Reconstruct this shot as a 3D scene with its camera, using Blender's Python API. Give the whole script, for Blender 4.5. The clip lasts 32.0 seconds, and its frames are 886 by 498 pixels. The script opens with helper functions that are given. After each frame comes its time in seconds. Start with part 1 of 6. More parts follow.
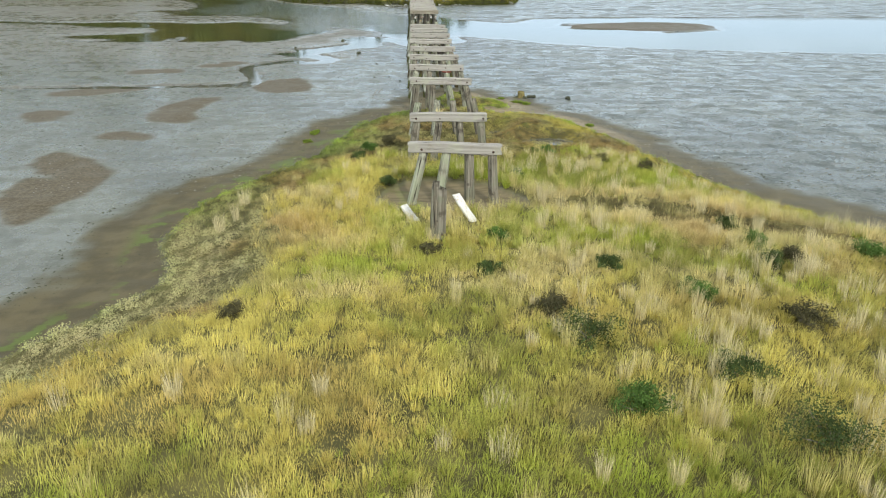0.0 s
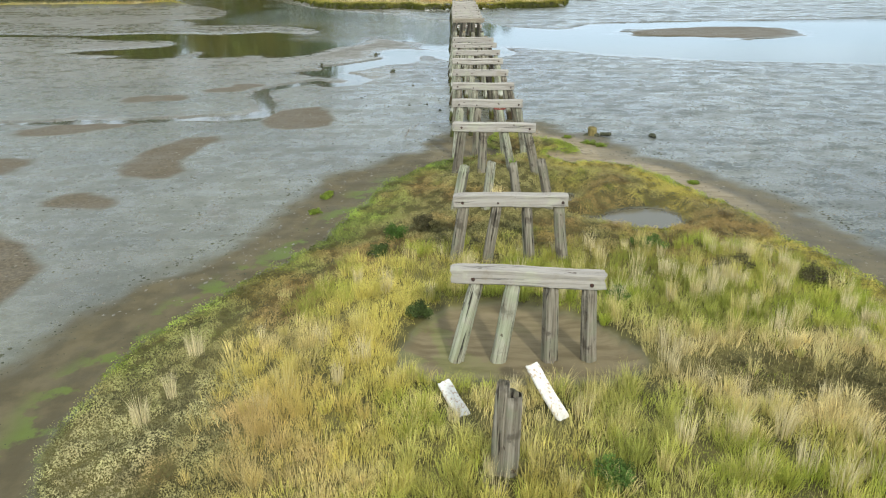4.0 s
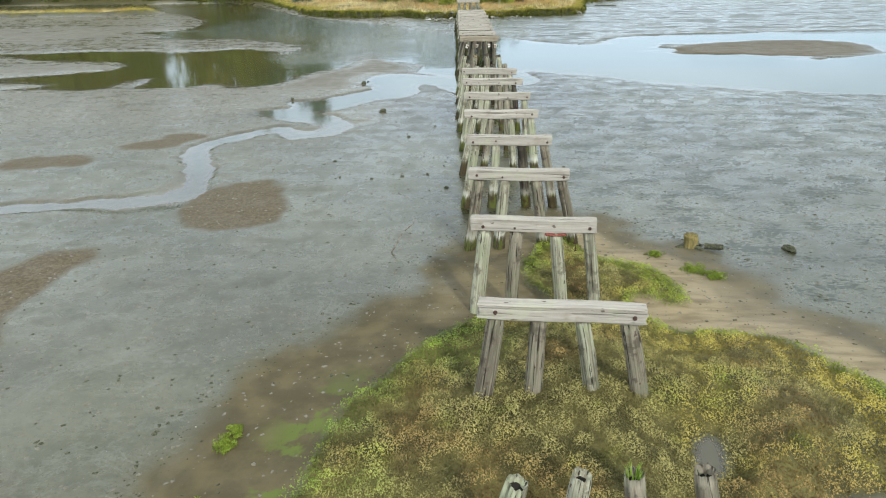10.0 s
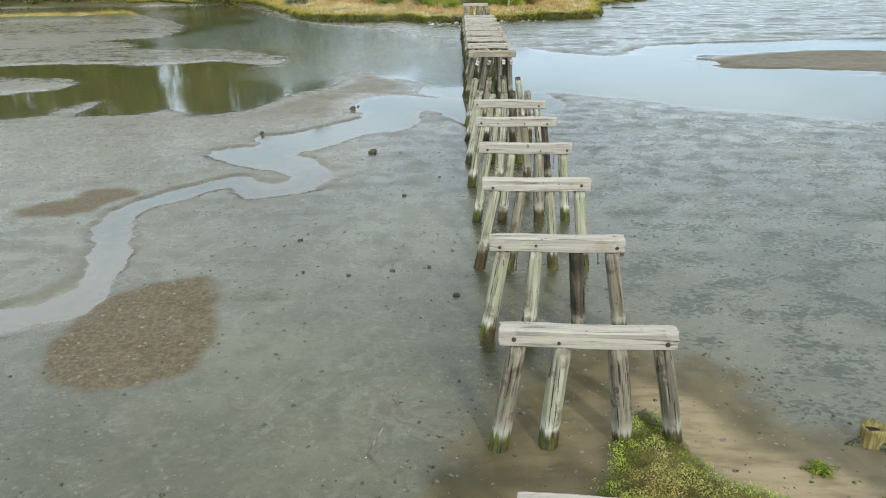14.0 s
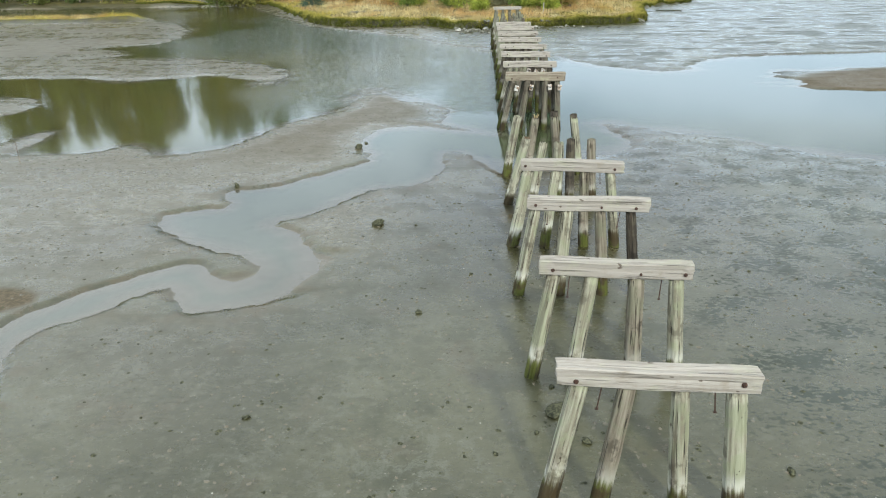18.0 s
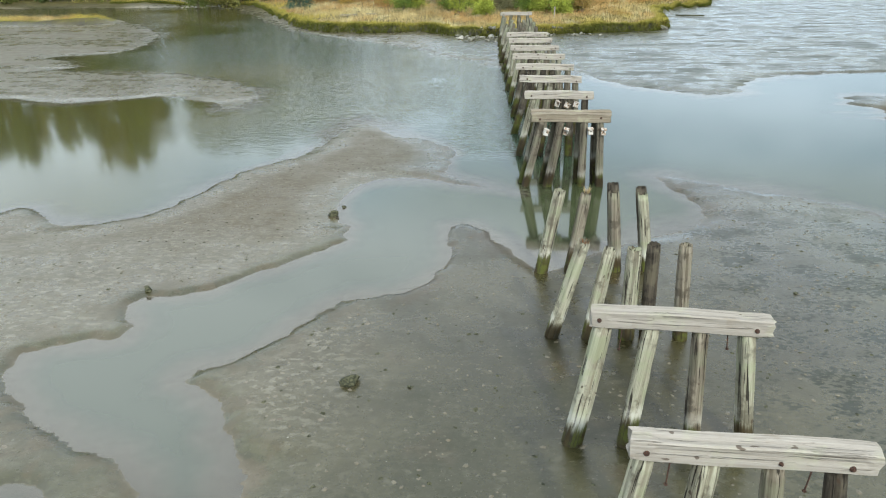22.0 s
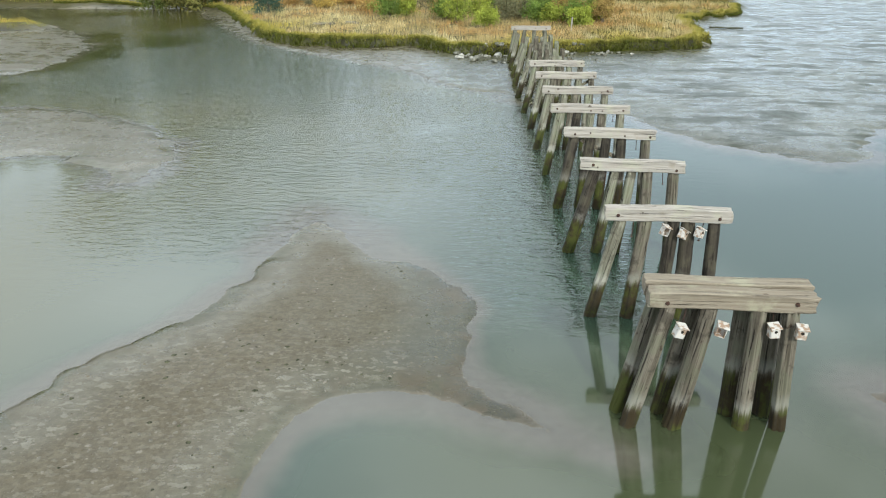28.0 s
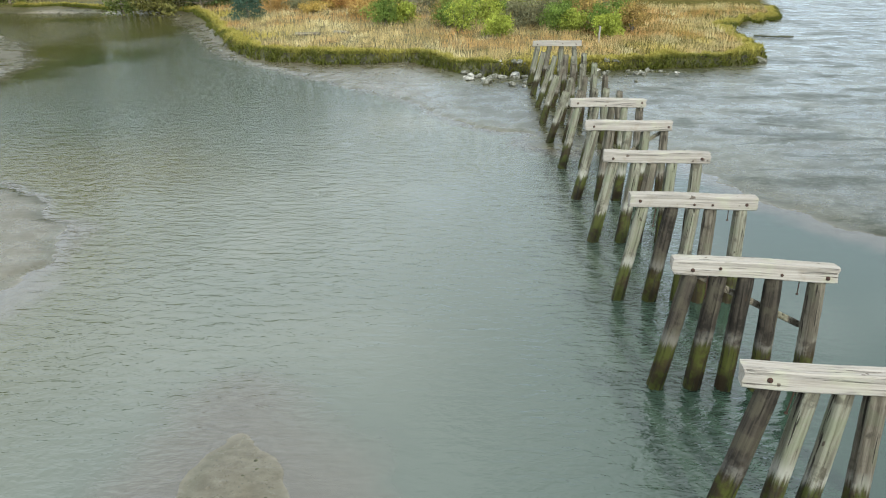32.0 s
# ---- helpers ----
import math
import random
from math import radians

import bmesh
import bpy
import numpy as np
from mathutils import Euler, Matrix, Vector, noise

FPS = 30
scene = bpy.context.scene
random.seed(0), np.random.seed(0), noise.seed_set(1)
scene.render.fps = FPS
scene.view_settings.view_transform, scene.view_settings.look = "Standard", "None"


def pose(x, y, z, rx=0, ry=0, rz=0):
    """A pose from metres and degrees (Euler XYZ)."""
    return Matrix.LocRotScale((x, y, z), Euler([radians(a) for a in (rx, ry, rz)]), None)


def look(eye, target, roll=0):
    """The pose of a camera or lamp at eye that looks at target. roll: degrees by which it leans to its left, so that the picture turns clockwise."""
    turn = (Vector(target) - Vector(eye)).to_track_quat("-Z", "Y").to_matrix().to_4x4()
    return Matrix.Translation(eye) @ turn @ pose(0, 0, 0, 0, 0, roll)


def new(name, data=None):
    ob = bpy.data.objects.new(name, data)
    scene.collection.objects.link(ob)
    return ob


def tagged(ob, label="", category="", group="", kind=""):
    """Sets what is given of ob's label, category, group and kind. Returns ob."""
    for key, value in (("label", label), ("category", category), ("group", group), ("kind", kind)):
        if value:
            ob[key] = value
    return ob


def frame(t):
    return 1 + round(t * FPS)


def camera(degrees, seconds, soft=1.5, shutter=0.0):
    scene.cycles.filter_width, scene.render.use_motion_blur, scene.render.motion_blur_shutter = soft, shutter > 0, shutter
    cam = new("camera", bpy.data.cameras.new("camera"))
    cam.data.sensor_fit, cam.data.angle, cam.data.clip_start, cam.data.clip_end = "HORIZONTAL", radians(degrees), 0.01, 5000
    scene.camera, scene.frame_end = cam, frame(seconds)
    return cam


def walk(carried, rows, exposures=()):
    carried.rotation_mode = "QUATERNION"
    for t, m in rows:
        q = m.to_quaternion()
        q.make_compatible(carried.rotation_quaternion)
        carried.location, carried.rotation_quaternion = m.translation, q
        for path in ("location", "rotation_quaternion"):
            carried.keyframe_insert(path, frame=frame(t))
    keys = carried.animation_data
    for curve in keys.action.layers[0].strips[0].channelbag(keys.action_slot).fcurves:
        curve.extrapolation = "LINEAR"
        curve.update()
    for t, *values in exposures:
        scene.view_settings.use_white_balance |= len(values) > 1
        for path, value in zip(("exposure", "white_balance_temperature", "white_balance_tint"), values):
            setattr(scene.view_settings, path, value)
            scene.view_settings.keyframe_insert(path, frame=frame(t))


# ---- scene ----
cam = camera(64.5, 32.0, 1.1)
PATH = [
    (0, (-1.428, -13.731, 8.577), (-1.344, -11.889, 7.801), 0.5),
    (0.5, (-1.405, -12.499, 8.584), (-1.332, -10.657, 7.809), 0.4),
    (1, (-1.389, -11.264, 8.598), (-1.341, -9.421, 7.824), 0.3),
    (1.5, (-1.384, -10.039, 8.606), (-1.363, -8.195, 7.833), 0.3),
    (2, (-1.384, -8.811, 8.622), (-1.396, -6.967, 7.847), 0.2),
    (2.5, (-1.396, -7.579, 8.645), (-1.426, -5.736, 7.871), -0.1),
    (3, (-1.434, -6.343, 8.661), (-1.466, -4.5, 7.885), -0.2),
    (3.5, (-1.477, -5.115, 8.676), (-1.508, -3.273, 7.899), -0.5),
    (5.5, (-1.696, -0.228, 8.718), (-1.724, 1.615, 7.943), -0.6),
    (6, (-1.738, 0.989, 8.732), (-1.766, 2.833, 7.957), -0.7),
    (6.5, (-1.757, 2.168, 8.759), (-1.785, 4.011, 7.983), -0.6),
    (7, (-1.764, 3.348, 8.785), (-1.795, 5.191, 8.009), -0.6),
    (7.5, (-1.78, 4.534, 8.809), (-1.812, 6.377, 8.033), -0.7),
    (8, (-1.8, 5.742, 8.835), (-1.833, 7.584, 8.056), -0.6),
    (8.5, (-1.813, 6.956, 8.844), (-1.85, 8.797, 8.065), -0.8),
    (9, (-1.813, 8.178, 8.836), (-1.853, 10.02, 8.058), -0.8),
    (9.5, (-1.863, 9.413, 8.823), (-1.903, 11.255, 8.045), -0.7),
    (10, (-1.929, 10.645, 8.798), (-1.966, 12.488, 8.022), -0.8),
    (10.5, (-1.995, 11.867, 8.771), (-2.03, 13.711, 7.996), -0.8),
    (11, (-2.045, 13.105, 8.749), (-2.08, 14.948, 7.974), -0.7),
    (11.5, (-2.097, 14.382, 8.74), (-2.132, 16.225, 7.964), -0.7),
    (12, (-2.132, 15.631, 8.739), (-2.166, 17.473, 7.962), -0.8),
    (12.5, (-2.17, 16.835, 8.75), (-2.204, 18.678, 7.972), -0.8),
    (13, (-2.202, 18.051, 8.759), (-2.235, 19.893, 7.981), -0.8),
    (13.5, (-2.206, 19.267, 8.762), (-2.243, 21.108, 7.983), -0.8),
    (14, (-2.222, 20.485, 8.766), (-2.268, 22.326, 7.987), -0.9),
    (14.5, (-2.26, 21.703, 8.781), (-2.313, 23.543, 7.999), -0.8),
    (16.5, (-2.485, 26.662, 8.714), (-2.594, 28.501, 7.936), -1.0),
    (17, (-2.592, 27.888, 8.721), (-2.7, 29.727, 7.941), -1.0),
    (17.5, (-2.646, 29.11, 8.726), (-2.756, 30.947, 7.944), -0.9),
    (18, (-2.717, 30.344, 8.72), (-2.827, 32.181, 7.937), -1.0),
    (18.5, (-2.813, 31.562, 8.724), (-2.922, 33.398, 7.94), -1.0),
    (19, (-2.915, 32.776, 8.728), (-3.021, 34.613, 7.942), -1.0),
    (19.5, (-2.983, 33.986, 8.726), (-3.091, 35.822, 7.941), -0.9),
    (20, (-3.082, 35.196, 8.727), (-3.187, 37.032, 7.941), -0.8),
    (20.5, (-3.213, 36.42, 8.734), (-3.313, 38.255, 7.947), -0.8),
    (21, (-3.334, 37.638, 8.728), (-3.434, 39.474, 7.94), -0.7),
    (21.5, (-3.441, 38.89, 8.707), (-3.541, 40.725, 7.917), -0.7),
    (22, (-3.555, 40.138, 8.682), (-3.654, 41.974, 7.894), -0.6),
    (22.5, (-3.691, 41.369, 8.677), (-3.788, 43.204, 7.889), -0.6),
    (23, (-3.833, 42.589, 8.669), (-3.924, 44.426, 7.883), -0.5),
    (23.5, (-3.941, 43.875, 8.681), (-4.032, 45.71, 7.892), -0.3),
    (24, (-4.047, 45.156, 8.689), (-4.136, 46.991, 7.899), -0.2),
    (24.5, (-4.165, 46.435, 8.689), (-4.251, 48.27, 7.897), -0.1),
    (25, (-4.282, 47.748, 8.683), (-4.364, 49.583, 7.89), -0.2),
    (25.5, (-4.392, 49.079, 8.682), (-4.468, 50.913, 7.889), -0.1),
    (27.5, (-4.843, 54.226, 8.617), (-4.905, 56.061, 7.825), 0.5),
    (28, (-4.966, 55.546, 8.616), (-5.027, 57.381, 7.822), 0.2),
    (28.5, (-5.104, 56.901, 8.629), (-5.166, 58.735, 7.833), 0.4),
    (29, (-5.245, 58.286, 8.636), (-5.303, 60.12, 7.839), 0.4),
    (29.5, (-5.371, 59.7, 8.633), (-5.428, 61.533, 7.834), 0.4),
    (30, (-5.459, 61.138, 8.63), (-5.516, 62.97, 7.83), 0.4),
    (30.5, (-5.548, 62.566, 8.616), (-5.604, 64.398, 7.816), 0.4),
    (31, (-5.597, 63.959, 8.578), (-5.657, 65.791, 7.777), 0.1),
    (31.5, (-5.703, 65.46, 8.583), (-5.763, 67.292, 7.784), 0.2),
    (32, (-5.723, 66.928, 8.568), (-5.785, 68.76, 7.767), 0.1),
]
walk(cam, [(t, look(e, g, r)) for t, e, g, r in PATH], [(0, -0.34, 6150, 5), (5, -0.24, 6150, 5), (18, -0.20, 6150, 5), (32, -0.16, 6150, 5)])

# ---- light ----
SUN_FROM = Vector((0.30, -0.80, 0.56)).normalized()   # towards the sun
world = bpy.data.worlds.new("sky")
scene.world = world
world.use_nodes = True
wt = world.node_tree
wt.nodes.clear()
w_out = wt.nodes.new("ShaderNodeOutputWorld")
w_bg = wt.nodes.new("ShaderNodeBackground")
w_sky = wt.nodes.new("ShaderNodeTexSky")
w_sky.sky_type = "NISHITA"
w_sky.sun_disc = False
w_sky.sun_elevation = math.asin(SUN_FROM.z)
w_sky.sun_rotation = math.atan2(SUN_FROM.x, SUN_FROM.y)
w_sky.air_density, w_sky.dust_density, w_sky.ozone_density = 1.1, 0.5, 3.0
# broken cloud over the whole sky
w_co = wt.nodes.new("ShaderNodeTexCoord")
w_map = wt.nodes.new("ShaderNodeMapping")
w_map.inputs["Scale"].default_value = (1.0, 1.0, 2.6)
w_map.inputs["Rotation"].default_value = (0, 0, radians(27))
w_map.inputs["Location"].default_value = (0, 0, 0.21)
w_noise = wt.nodes.new("ShaderNodeTexNoise")
w_noise.inputs["Scale"].default_value = 2.1
w_noise.inputs["Detail"].default_value = 6.0
w_noise.inputs["Roughness"].default_value = 0.55
w_ramp = wt.nodes.new("ShaderNodeValToRGB")
w_ramp.color_ramp.elements[0].position = 0.42
w_ramp.color_ramp.elements[0].color = (0.58, 0.58, 0.58, 1)
w_ramp.color_ramp.elements[1].position = 0.60
w_mix = wt.nodes.new("ShaderNodeMix")
w_mix.data_type = "RGBA"
wt.links.new(w_co.outputs["Generated"], w_map.inputs["Vector"])
wt.links.new(w_map.outputs[0], w_noise.inputs["Vector"])
w_xyz = wt.nodes.new("ShaderNodeSeparateXYZ")
wt.links.new(w_co.outputs["Generated"], w_xyz.inputs[0])
w_bank = wt.nodes.new("ShaderNodeMath")          # the cloud thickens to the west
w_bank.operation = "MULTIPLY_ADD"
w_bank.inputs[1].default_value = -0.24
wt.links.new(w_xyz.outputs["X"], w_bank.inputs[0])
wt.links.new(w_noise.outputs["Fac"], w_bank.inputs[2])
w_low = wt.nodes.new("ShaderNodeMapRange")       # and towards the horizon
w_low.inputs["From Min"].default_value, w_low.inputs["From Max"].default_value = 0.30, 0.08
w_low.inputs["To Max"].default_value = 0.16
wt.links.new(w_xyz.outputs["Z"], w_low.inputs["Value"])
w_sum = wt.nodes.new("ShaderNodeMath")
w_sum.operation = "ADD"
wt.links.new(w_bank.outputs[0], w_sum.inputs[0])
wt.links.new(w_low.outputs[0], w_sum.inputs[1])
wt.links.new(w_sum.outputs[0], w_ramp.inputs[0])
wt.links.new(w_ramp.outputs["Color"], w_mix.inputs[0])
w_el = wt.nodes.new("ShaderNodeMapRange")        # hazy blue low down, whiter overhead
w_el.inputs["From Min"].default_value, w_el.inputs["From Max"].default_value = 0.10, 0.42
wt.links.new(w_xyz.outputs["Z"], w_el.inputs["Value"])
w_tint = wt.nodes.new("ShaderNodeMix")
w_tint.data_type = "RGBA"
w_tint.inputs[6].default_value = (14.2, 16.6, 19.2, 1)
w_tint.inputs[7].default_value = (18.4, 18.9, 19.2, 1)
wt.links.new(w_el.outputs[0], w_tint.inputs[0])
wt.links.new(w_tint.outputs[2], w_mix.inputs[7])
wt.links.new(w_sky.outputs[0], w_mix.inputs[6])
wt.links.new(w_mix.outputs[2], w_bg.inputs["Color"])
w_bg.inputs["Strength"].default_value = 0.113
wt.links.new(w_bg.outputs[0], w_out.inputs[0])
sun = new("sun", bpy.data.lights.new("sun", "SUN"))
sun.data.energy = 4.4
sun.data.angle = radians(3.5)
sun.data.color = (1.0, 0.94, 0.84)
sun.matrix_world = look(SUN_FROM * 100, (0, 0, 0))


# ---- number helpers ----
def hash2(ix, iy, seed):
    h = (ix * 374761393 + iy * 668265263 + seed * 144665) & 0x7FFFFFFF
    h = ((h ^ (h >> 13)) * 1274126177) & 0x7FFFFFFF
    return ((h ^ (h >> 16)) & 0xFFFF) / 65535.0


def vnoise(x, y, seed=0):
    """Smooth noise in 0..1 over arrays."""
    ix, iy = np.floor(x).astype(np.int64), np.floor(y).astype(np.int64)
    fx, fy = x - ix, y - iy
    fx, fy = fx * fx * (3 - 2 * fx), fy * fy * (3 - 2 * fy)
    a, b = hash2(ix, iy, seed), hash2(ix + 1, iy, seed)
    c, d = hash2(ix, iy + 1, seed), hash2(ix + 1, iy + 1, seed)
    return (a * (1 - fx) + b * fx) * (1 - fy) + (c * (1 - fx) + d * fx) * fy


def fbm(x, y, scale, octaves=4, seed=0):
    """Layered noise, about -1..1; scale is the largest wave in metres."""
    total, amp, norm = 0.0, 1.0, 0.0
    for k in range(octaves):
        total = total + amp * (vnoise(x / scale * 2 ** k, y / scale * 2 ** k, seed + k) * 2 - 1)
        norm += amp
        amp *= 0.55
    return total / norm


def smooth(a, b, x):
    t = np.clip((x - a) / (b - a), 0, 1)
    return t * t * (3 - 2 * t)


def rounded(points, times=2):
    """Chaikin's corner cutting of a closed outline."""
    p = np.array(points, float)
    for _ in range(times):
        q = np.roll(p, -1, 0)
        p = np.stack((0.75 * p + 0.25 * q, 0.25 * p + 0.75 * q), 1).reshape(-1, 2)
    return p


def inside(x, y, points, times=1):
    """Signed distance to a closed outline, positive inside."""
    p = rounded(points, times) if times else np.array(points, float)
    best = np.full(x.shape, 1e18)
    odd = np.zeros(x.shape, bool)
    for (ax, ay), (bx, by) in zip(p, np.roll(p, -1, 0)):
        ex, ey = bx - ax, by - ay
        wx, wy = x - ax, y - ay
        k = np.clip((wx * ex + wy * ey) / (ex * ex + ey * ey + 1e-12), 0, 1)
        best = np.minimum(best, (wx - k * ex) ** 2 + (wy - k * ey) ** 2)
        if ay != by:
            odd ^= ((ay > y) != (by > y)) & (x < ex * (y - ay) / ey + ax)
    d = np.sqrt(best)
    return np.where(odd, d, -d)


# ---- the lie of the land (metres; the trestle runs along y at x = 0) ----
WATER = -0.07
RIGHT_EDGE = [(-260, -300), (300, -300), (300, 46), (60, 53), (26, 56.3), (18, 59.6), (12, 62.6), (9, 65.6), (5.6, 67.6), (3.7, 68.7),
              (4.0, 66.8), (4.6, 64.0), (3.3, 62.7), (1.8, 61.6), (-0.5, 60.2), (-1.5, 58.8), (-2.0, 59.6), (-2.9, 61.2), (-3.8, 62.6), (-4.6, 62.5)]
POOL_EDGE = [(-4.4, 59.4), (-4.9, 57.9), (-5.8, 57.2), (-7.1, 57.0), (-7.9, 56.0), (-8.8, 54.1), (-10.2, 53.1), (-9.2, 52.3), (-8.3, 50.8),
             (-7.6, 49.6), (-7.9, 47.9), (-9.0, 46.8), (-10.6, 46.3), (-11.2, 46.9), (-11.4, 47.9), (-12.4, 47.6), (-13.3, 46.2), (-14.3, 44.6),
             (-13.0, 42.0), (-12.3, 38.2), (-12.3, 36.6), (-15, 36.0), (-22, 35.2), (-60, 33.5), (-60, 34.2), (-22, 36.0), (-15.7, 36.9), (-13.1, 37.8)]
BEND_EDGE = [(-14.1, 41.1), (-15.7, 44.6), (-14.5, 46.9), (-13.2, 48.7), (-12.0, 49.8), (-11.1, 49.6), (-10.2, 48.3), (-9.2, 48.9), (-9.9, 50.4),
             (-11.8, 50.8), (-14.2, 52.7), (-14.2, 54.3), (-11.9, 54.8), (-13.3, 57.0), (-11.2, 57.2), (-10.4, 58.3), (-9.2, 59.5), (-7.6, 61.6), (-8.9, 64.3)]
SPIT_EDGE = [(-8.6, 66.6), (-7.2, 68.0), (-5.1, 67.5), (-3.2, 66.5), (-1.8, 66.0), (-3.3, 67.0), (-4.7, 68.2), (-5.0, 70.2), (-4.5, 72.3), (-6.5, 74.8),
             (-8.6, 77.2), (-10.4, 79.4), (-10.9, 75.8), (-11.2, 72.5), (-12.6, 69.7), (-14.0, 67.9), (-14.8, 64.1), (-16.5, 62.4), (-19, 62.5),
             (-20.5, 64.3), (-21.5, 62.4), (-24, 62.2), (-26, 61.5), (-25.7, 66.8), (-26.9, 66.8), (-27.5, 61), (-33, 62.5), (-40, 61), (-260, 66)]
FLAT = RIGHT_EDGE + POOL_EDGE + BEND_EDGE + SPIT_EDGE
BAR_A = [(-260, 128), (-62, 130), (-56, 136), (-50, 136.5), (-40, 123), (-36.5, 109), (-39, 105), (-44, 103.5), (-37, 99.5), (-36.5, 97), (-46, 90), (-60, 88), (-260, 88)]
BAR_B = [(-60, 86), (-60, 94), (-38, 96.5), (-35.5, 95), (-27.9, 94.6), (-22.7, 91.5), (-17.9, 87.1), (-17.8, 84.2), (-18.4, 81.2), (-20.4, 83.6), (-23.5, 86.0), (-28, 83.5), (-30.4, 82.7), (-36, 85.5), (-46, 83)]
BAR_C = [(-260, 62), (-260, 86), (-50, 83), (-39, 77), (-33, 76.6), (-31, 73.6), (-32, 71), (-36, 69), (-41, 66.5), (-36, 65), (-32, 64), (-40, 60)]
BAR_D = [(16.8, 79.3), (21.8, 85), (28.5, 87), (35.5, 88), (38.8, 84), (37.4, 77.5), (31, 74.2), (24, 75.9), (19.4, 77.8)]
FAR_SHORE = [(-260, 172), (-72, 160), (-57, 163), (-43, 159.5), (-35, 142.5), (-27, 127.2), (-22, 121), (-16.5, 115.9), (-10.6, 110.4), (-7.8, 106), (-4.6, 101.4),
             (-2.2, 101.2), (-3.4, 99.6), (-1.8, 98), (1, 98.5), (2.8, 99.8), (4.8, 91.9), (7.4, 87.8), (12.3, 85.1), (15.5, 92), (24, 95), (60, 97), (300, 100), (300, 900), (-260, 900)]
MARSH = [(-260, 176), (-70, 163), (-57, 166), (-42, 162), (-34, 146), (-27.0, 130.5), (-21.7, 122.2), (-17.6, 121.6), (-13.5, 121.4), (-11.2, 122.6), (-9.3, 121.4), (-7.6, 119.0),
         (-3.4, 116.8), (0.8, 117.6), (6.4, 120.2), (11, 120.9), (16.0, 122.5), (18.4, 126.5), (19.5, 137), (22.1, 148.0), (31, 154.8), (36, 170), (70, 300), (70, 900), (-260, 900)]
FAR_ISLET = [(-140, 128), (-78, 130), (-62, 131.5), (-53, 132.5), (-50.5, 135), (-55, 139), (-62, 146), (-80, 150), (-140, 150)]
ISLAND = [(-60, -90), (-19, -12), (-13.5, -5), (-10.4, 0.8), (-8.9, 2.6), (-8.3, 4.2), (-9.2, 6.2), (-9.4, 9.4), (-8.2, 12.3), (-6.3, 16.0), (-5.0, 19.5), (-4.6, 22.5),
          (-3.5, 24.2), (-1.9, 26.3), (-0.4, 27.0), (0.6, 27.0), (0.4, 27.7), (-0.2, 28.2), (-0.2, 29.5), (0.2, 30.6), (1.4, 32.8), (2.1, 31.6), (2.2, 30.6), (3.0, 30.2), (4.0, 29.7), (4.4, 28.5), (4.3, 27.0),
          (3.5, 26.9), (3.0, 27.5), (2.8, 26.6), (3.3, 25.7), (4.6, 25.8), (6.3, 25.1), (7.4, 22.6), (8.5, 20.3),
          (9.4, 16.5), (10.3, 13.4), (11.8, 9.9), (14.8, 7.0), (24, 2.0), (60, -20), (60, -90)]
POND = [(2.1, 19.8), (2.9, 19.3), (3.5, 19.3), (4.2, 19.9), (4.7, 20.1), (5.5, 20.2), (6.4, 19.7), (6.5, 18.5), (5.6, 17.6), (4.5, 17.5), (3.6, 17.9), (2.9, 18.6)]
PUDDLE = [(2.3, 20.6), (2.55, 21.7), (2.95, 21.9), (3.15, 21.5), (2.9, 20.5)]
BARE = [(-3.0, 8.5), (-2.4, 10.2), (-1.9, 11.2), (-0.6, 11.6), (0.9, 11.1), (2.1, 10.0), (2.6, 8.8), (2.1, 8.1), (0.7, 7.9), (-1.4, 7.9)]
CREASE = [(2.4, 8.6), (4.2, 8.9), (6.5, 8.4), (9.0, 7.0), (12.5, 5.0), (12.5, 3.6), (8.5, 5.6), (6.0, 7.0), (4.0, 7.9)]
BROWN_NEAR = [[(-12.3, 34.3), (-12.4, 38.0), (-10.8, 38.7), (-9.4, 39.5), (-8.5, 35.6), (-8.1, 33.5), (-11.2, 33.3)],
              [(-16.0, 24.6), (-16.3, 27.3), (-15.9, 29.9), (-15.0, 31.7), (-13.3, 31.7), (-14.0, 28.2), (-13.3, 25.8), (-13.7, 24.1)],
              [(-14.9, 8.1), (-16.9, 11.9), (-17.3, 14.4), (-15.8, 14.0), (-15.8, 14.6), (-17.6, 15.0), (-18.4, 18.9), (-16.1, 17.4), (-13.6, 14.6), (-14.1, 10.5)],
              [(-17.7, 20.9), (-16.6, 22.6), (-13.8, 21.5), (-14.9, 20.4)]]
BROWN_FAR = [[(-25.6, 32.5), (-22.7, 35.6), (-17.5, 36.4), (-22.5, 31.8)], [(-22.1, 24.3), (-23.5, 26.6), (-22.5, 27.7), (-20.6, 27.4), (-20.8, 24.8)],
             [(-19.2, 44.6), (-17.8, 46.4), (-15.2, 47.2), (-16.1, 44.3)], [(-22.8, 41.0), (-23.5, 42.5), (-21.5, 43.5), (-19.0, 43.2), (-19.2, 41.2)],
             [(-16.4, 45.3), (-17.7, 47.3), (-16.5, 47.8), (-14.8, 47.2), (-15.8, 46.1)]]


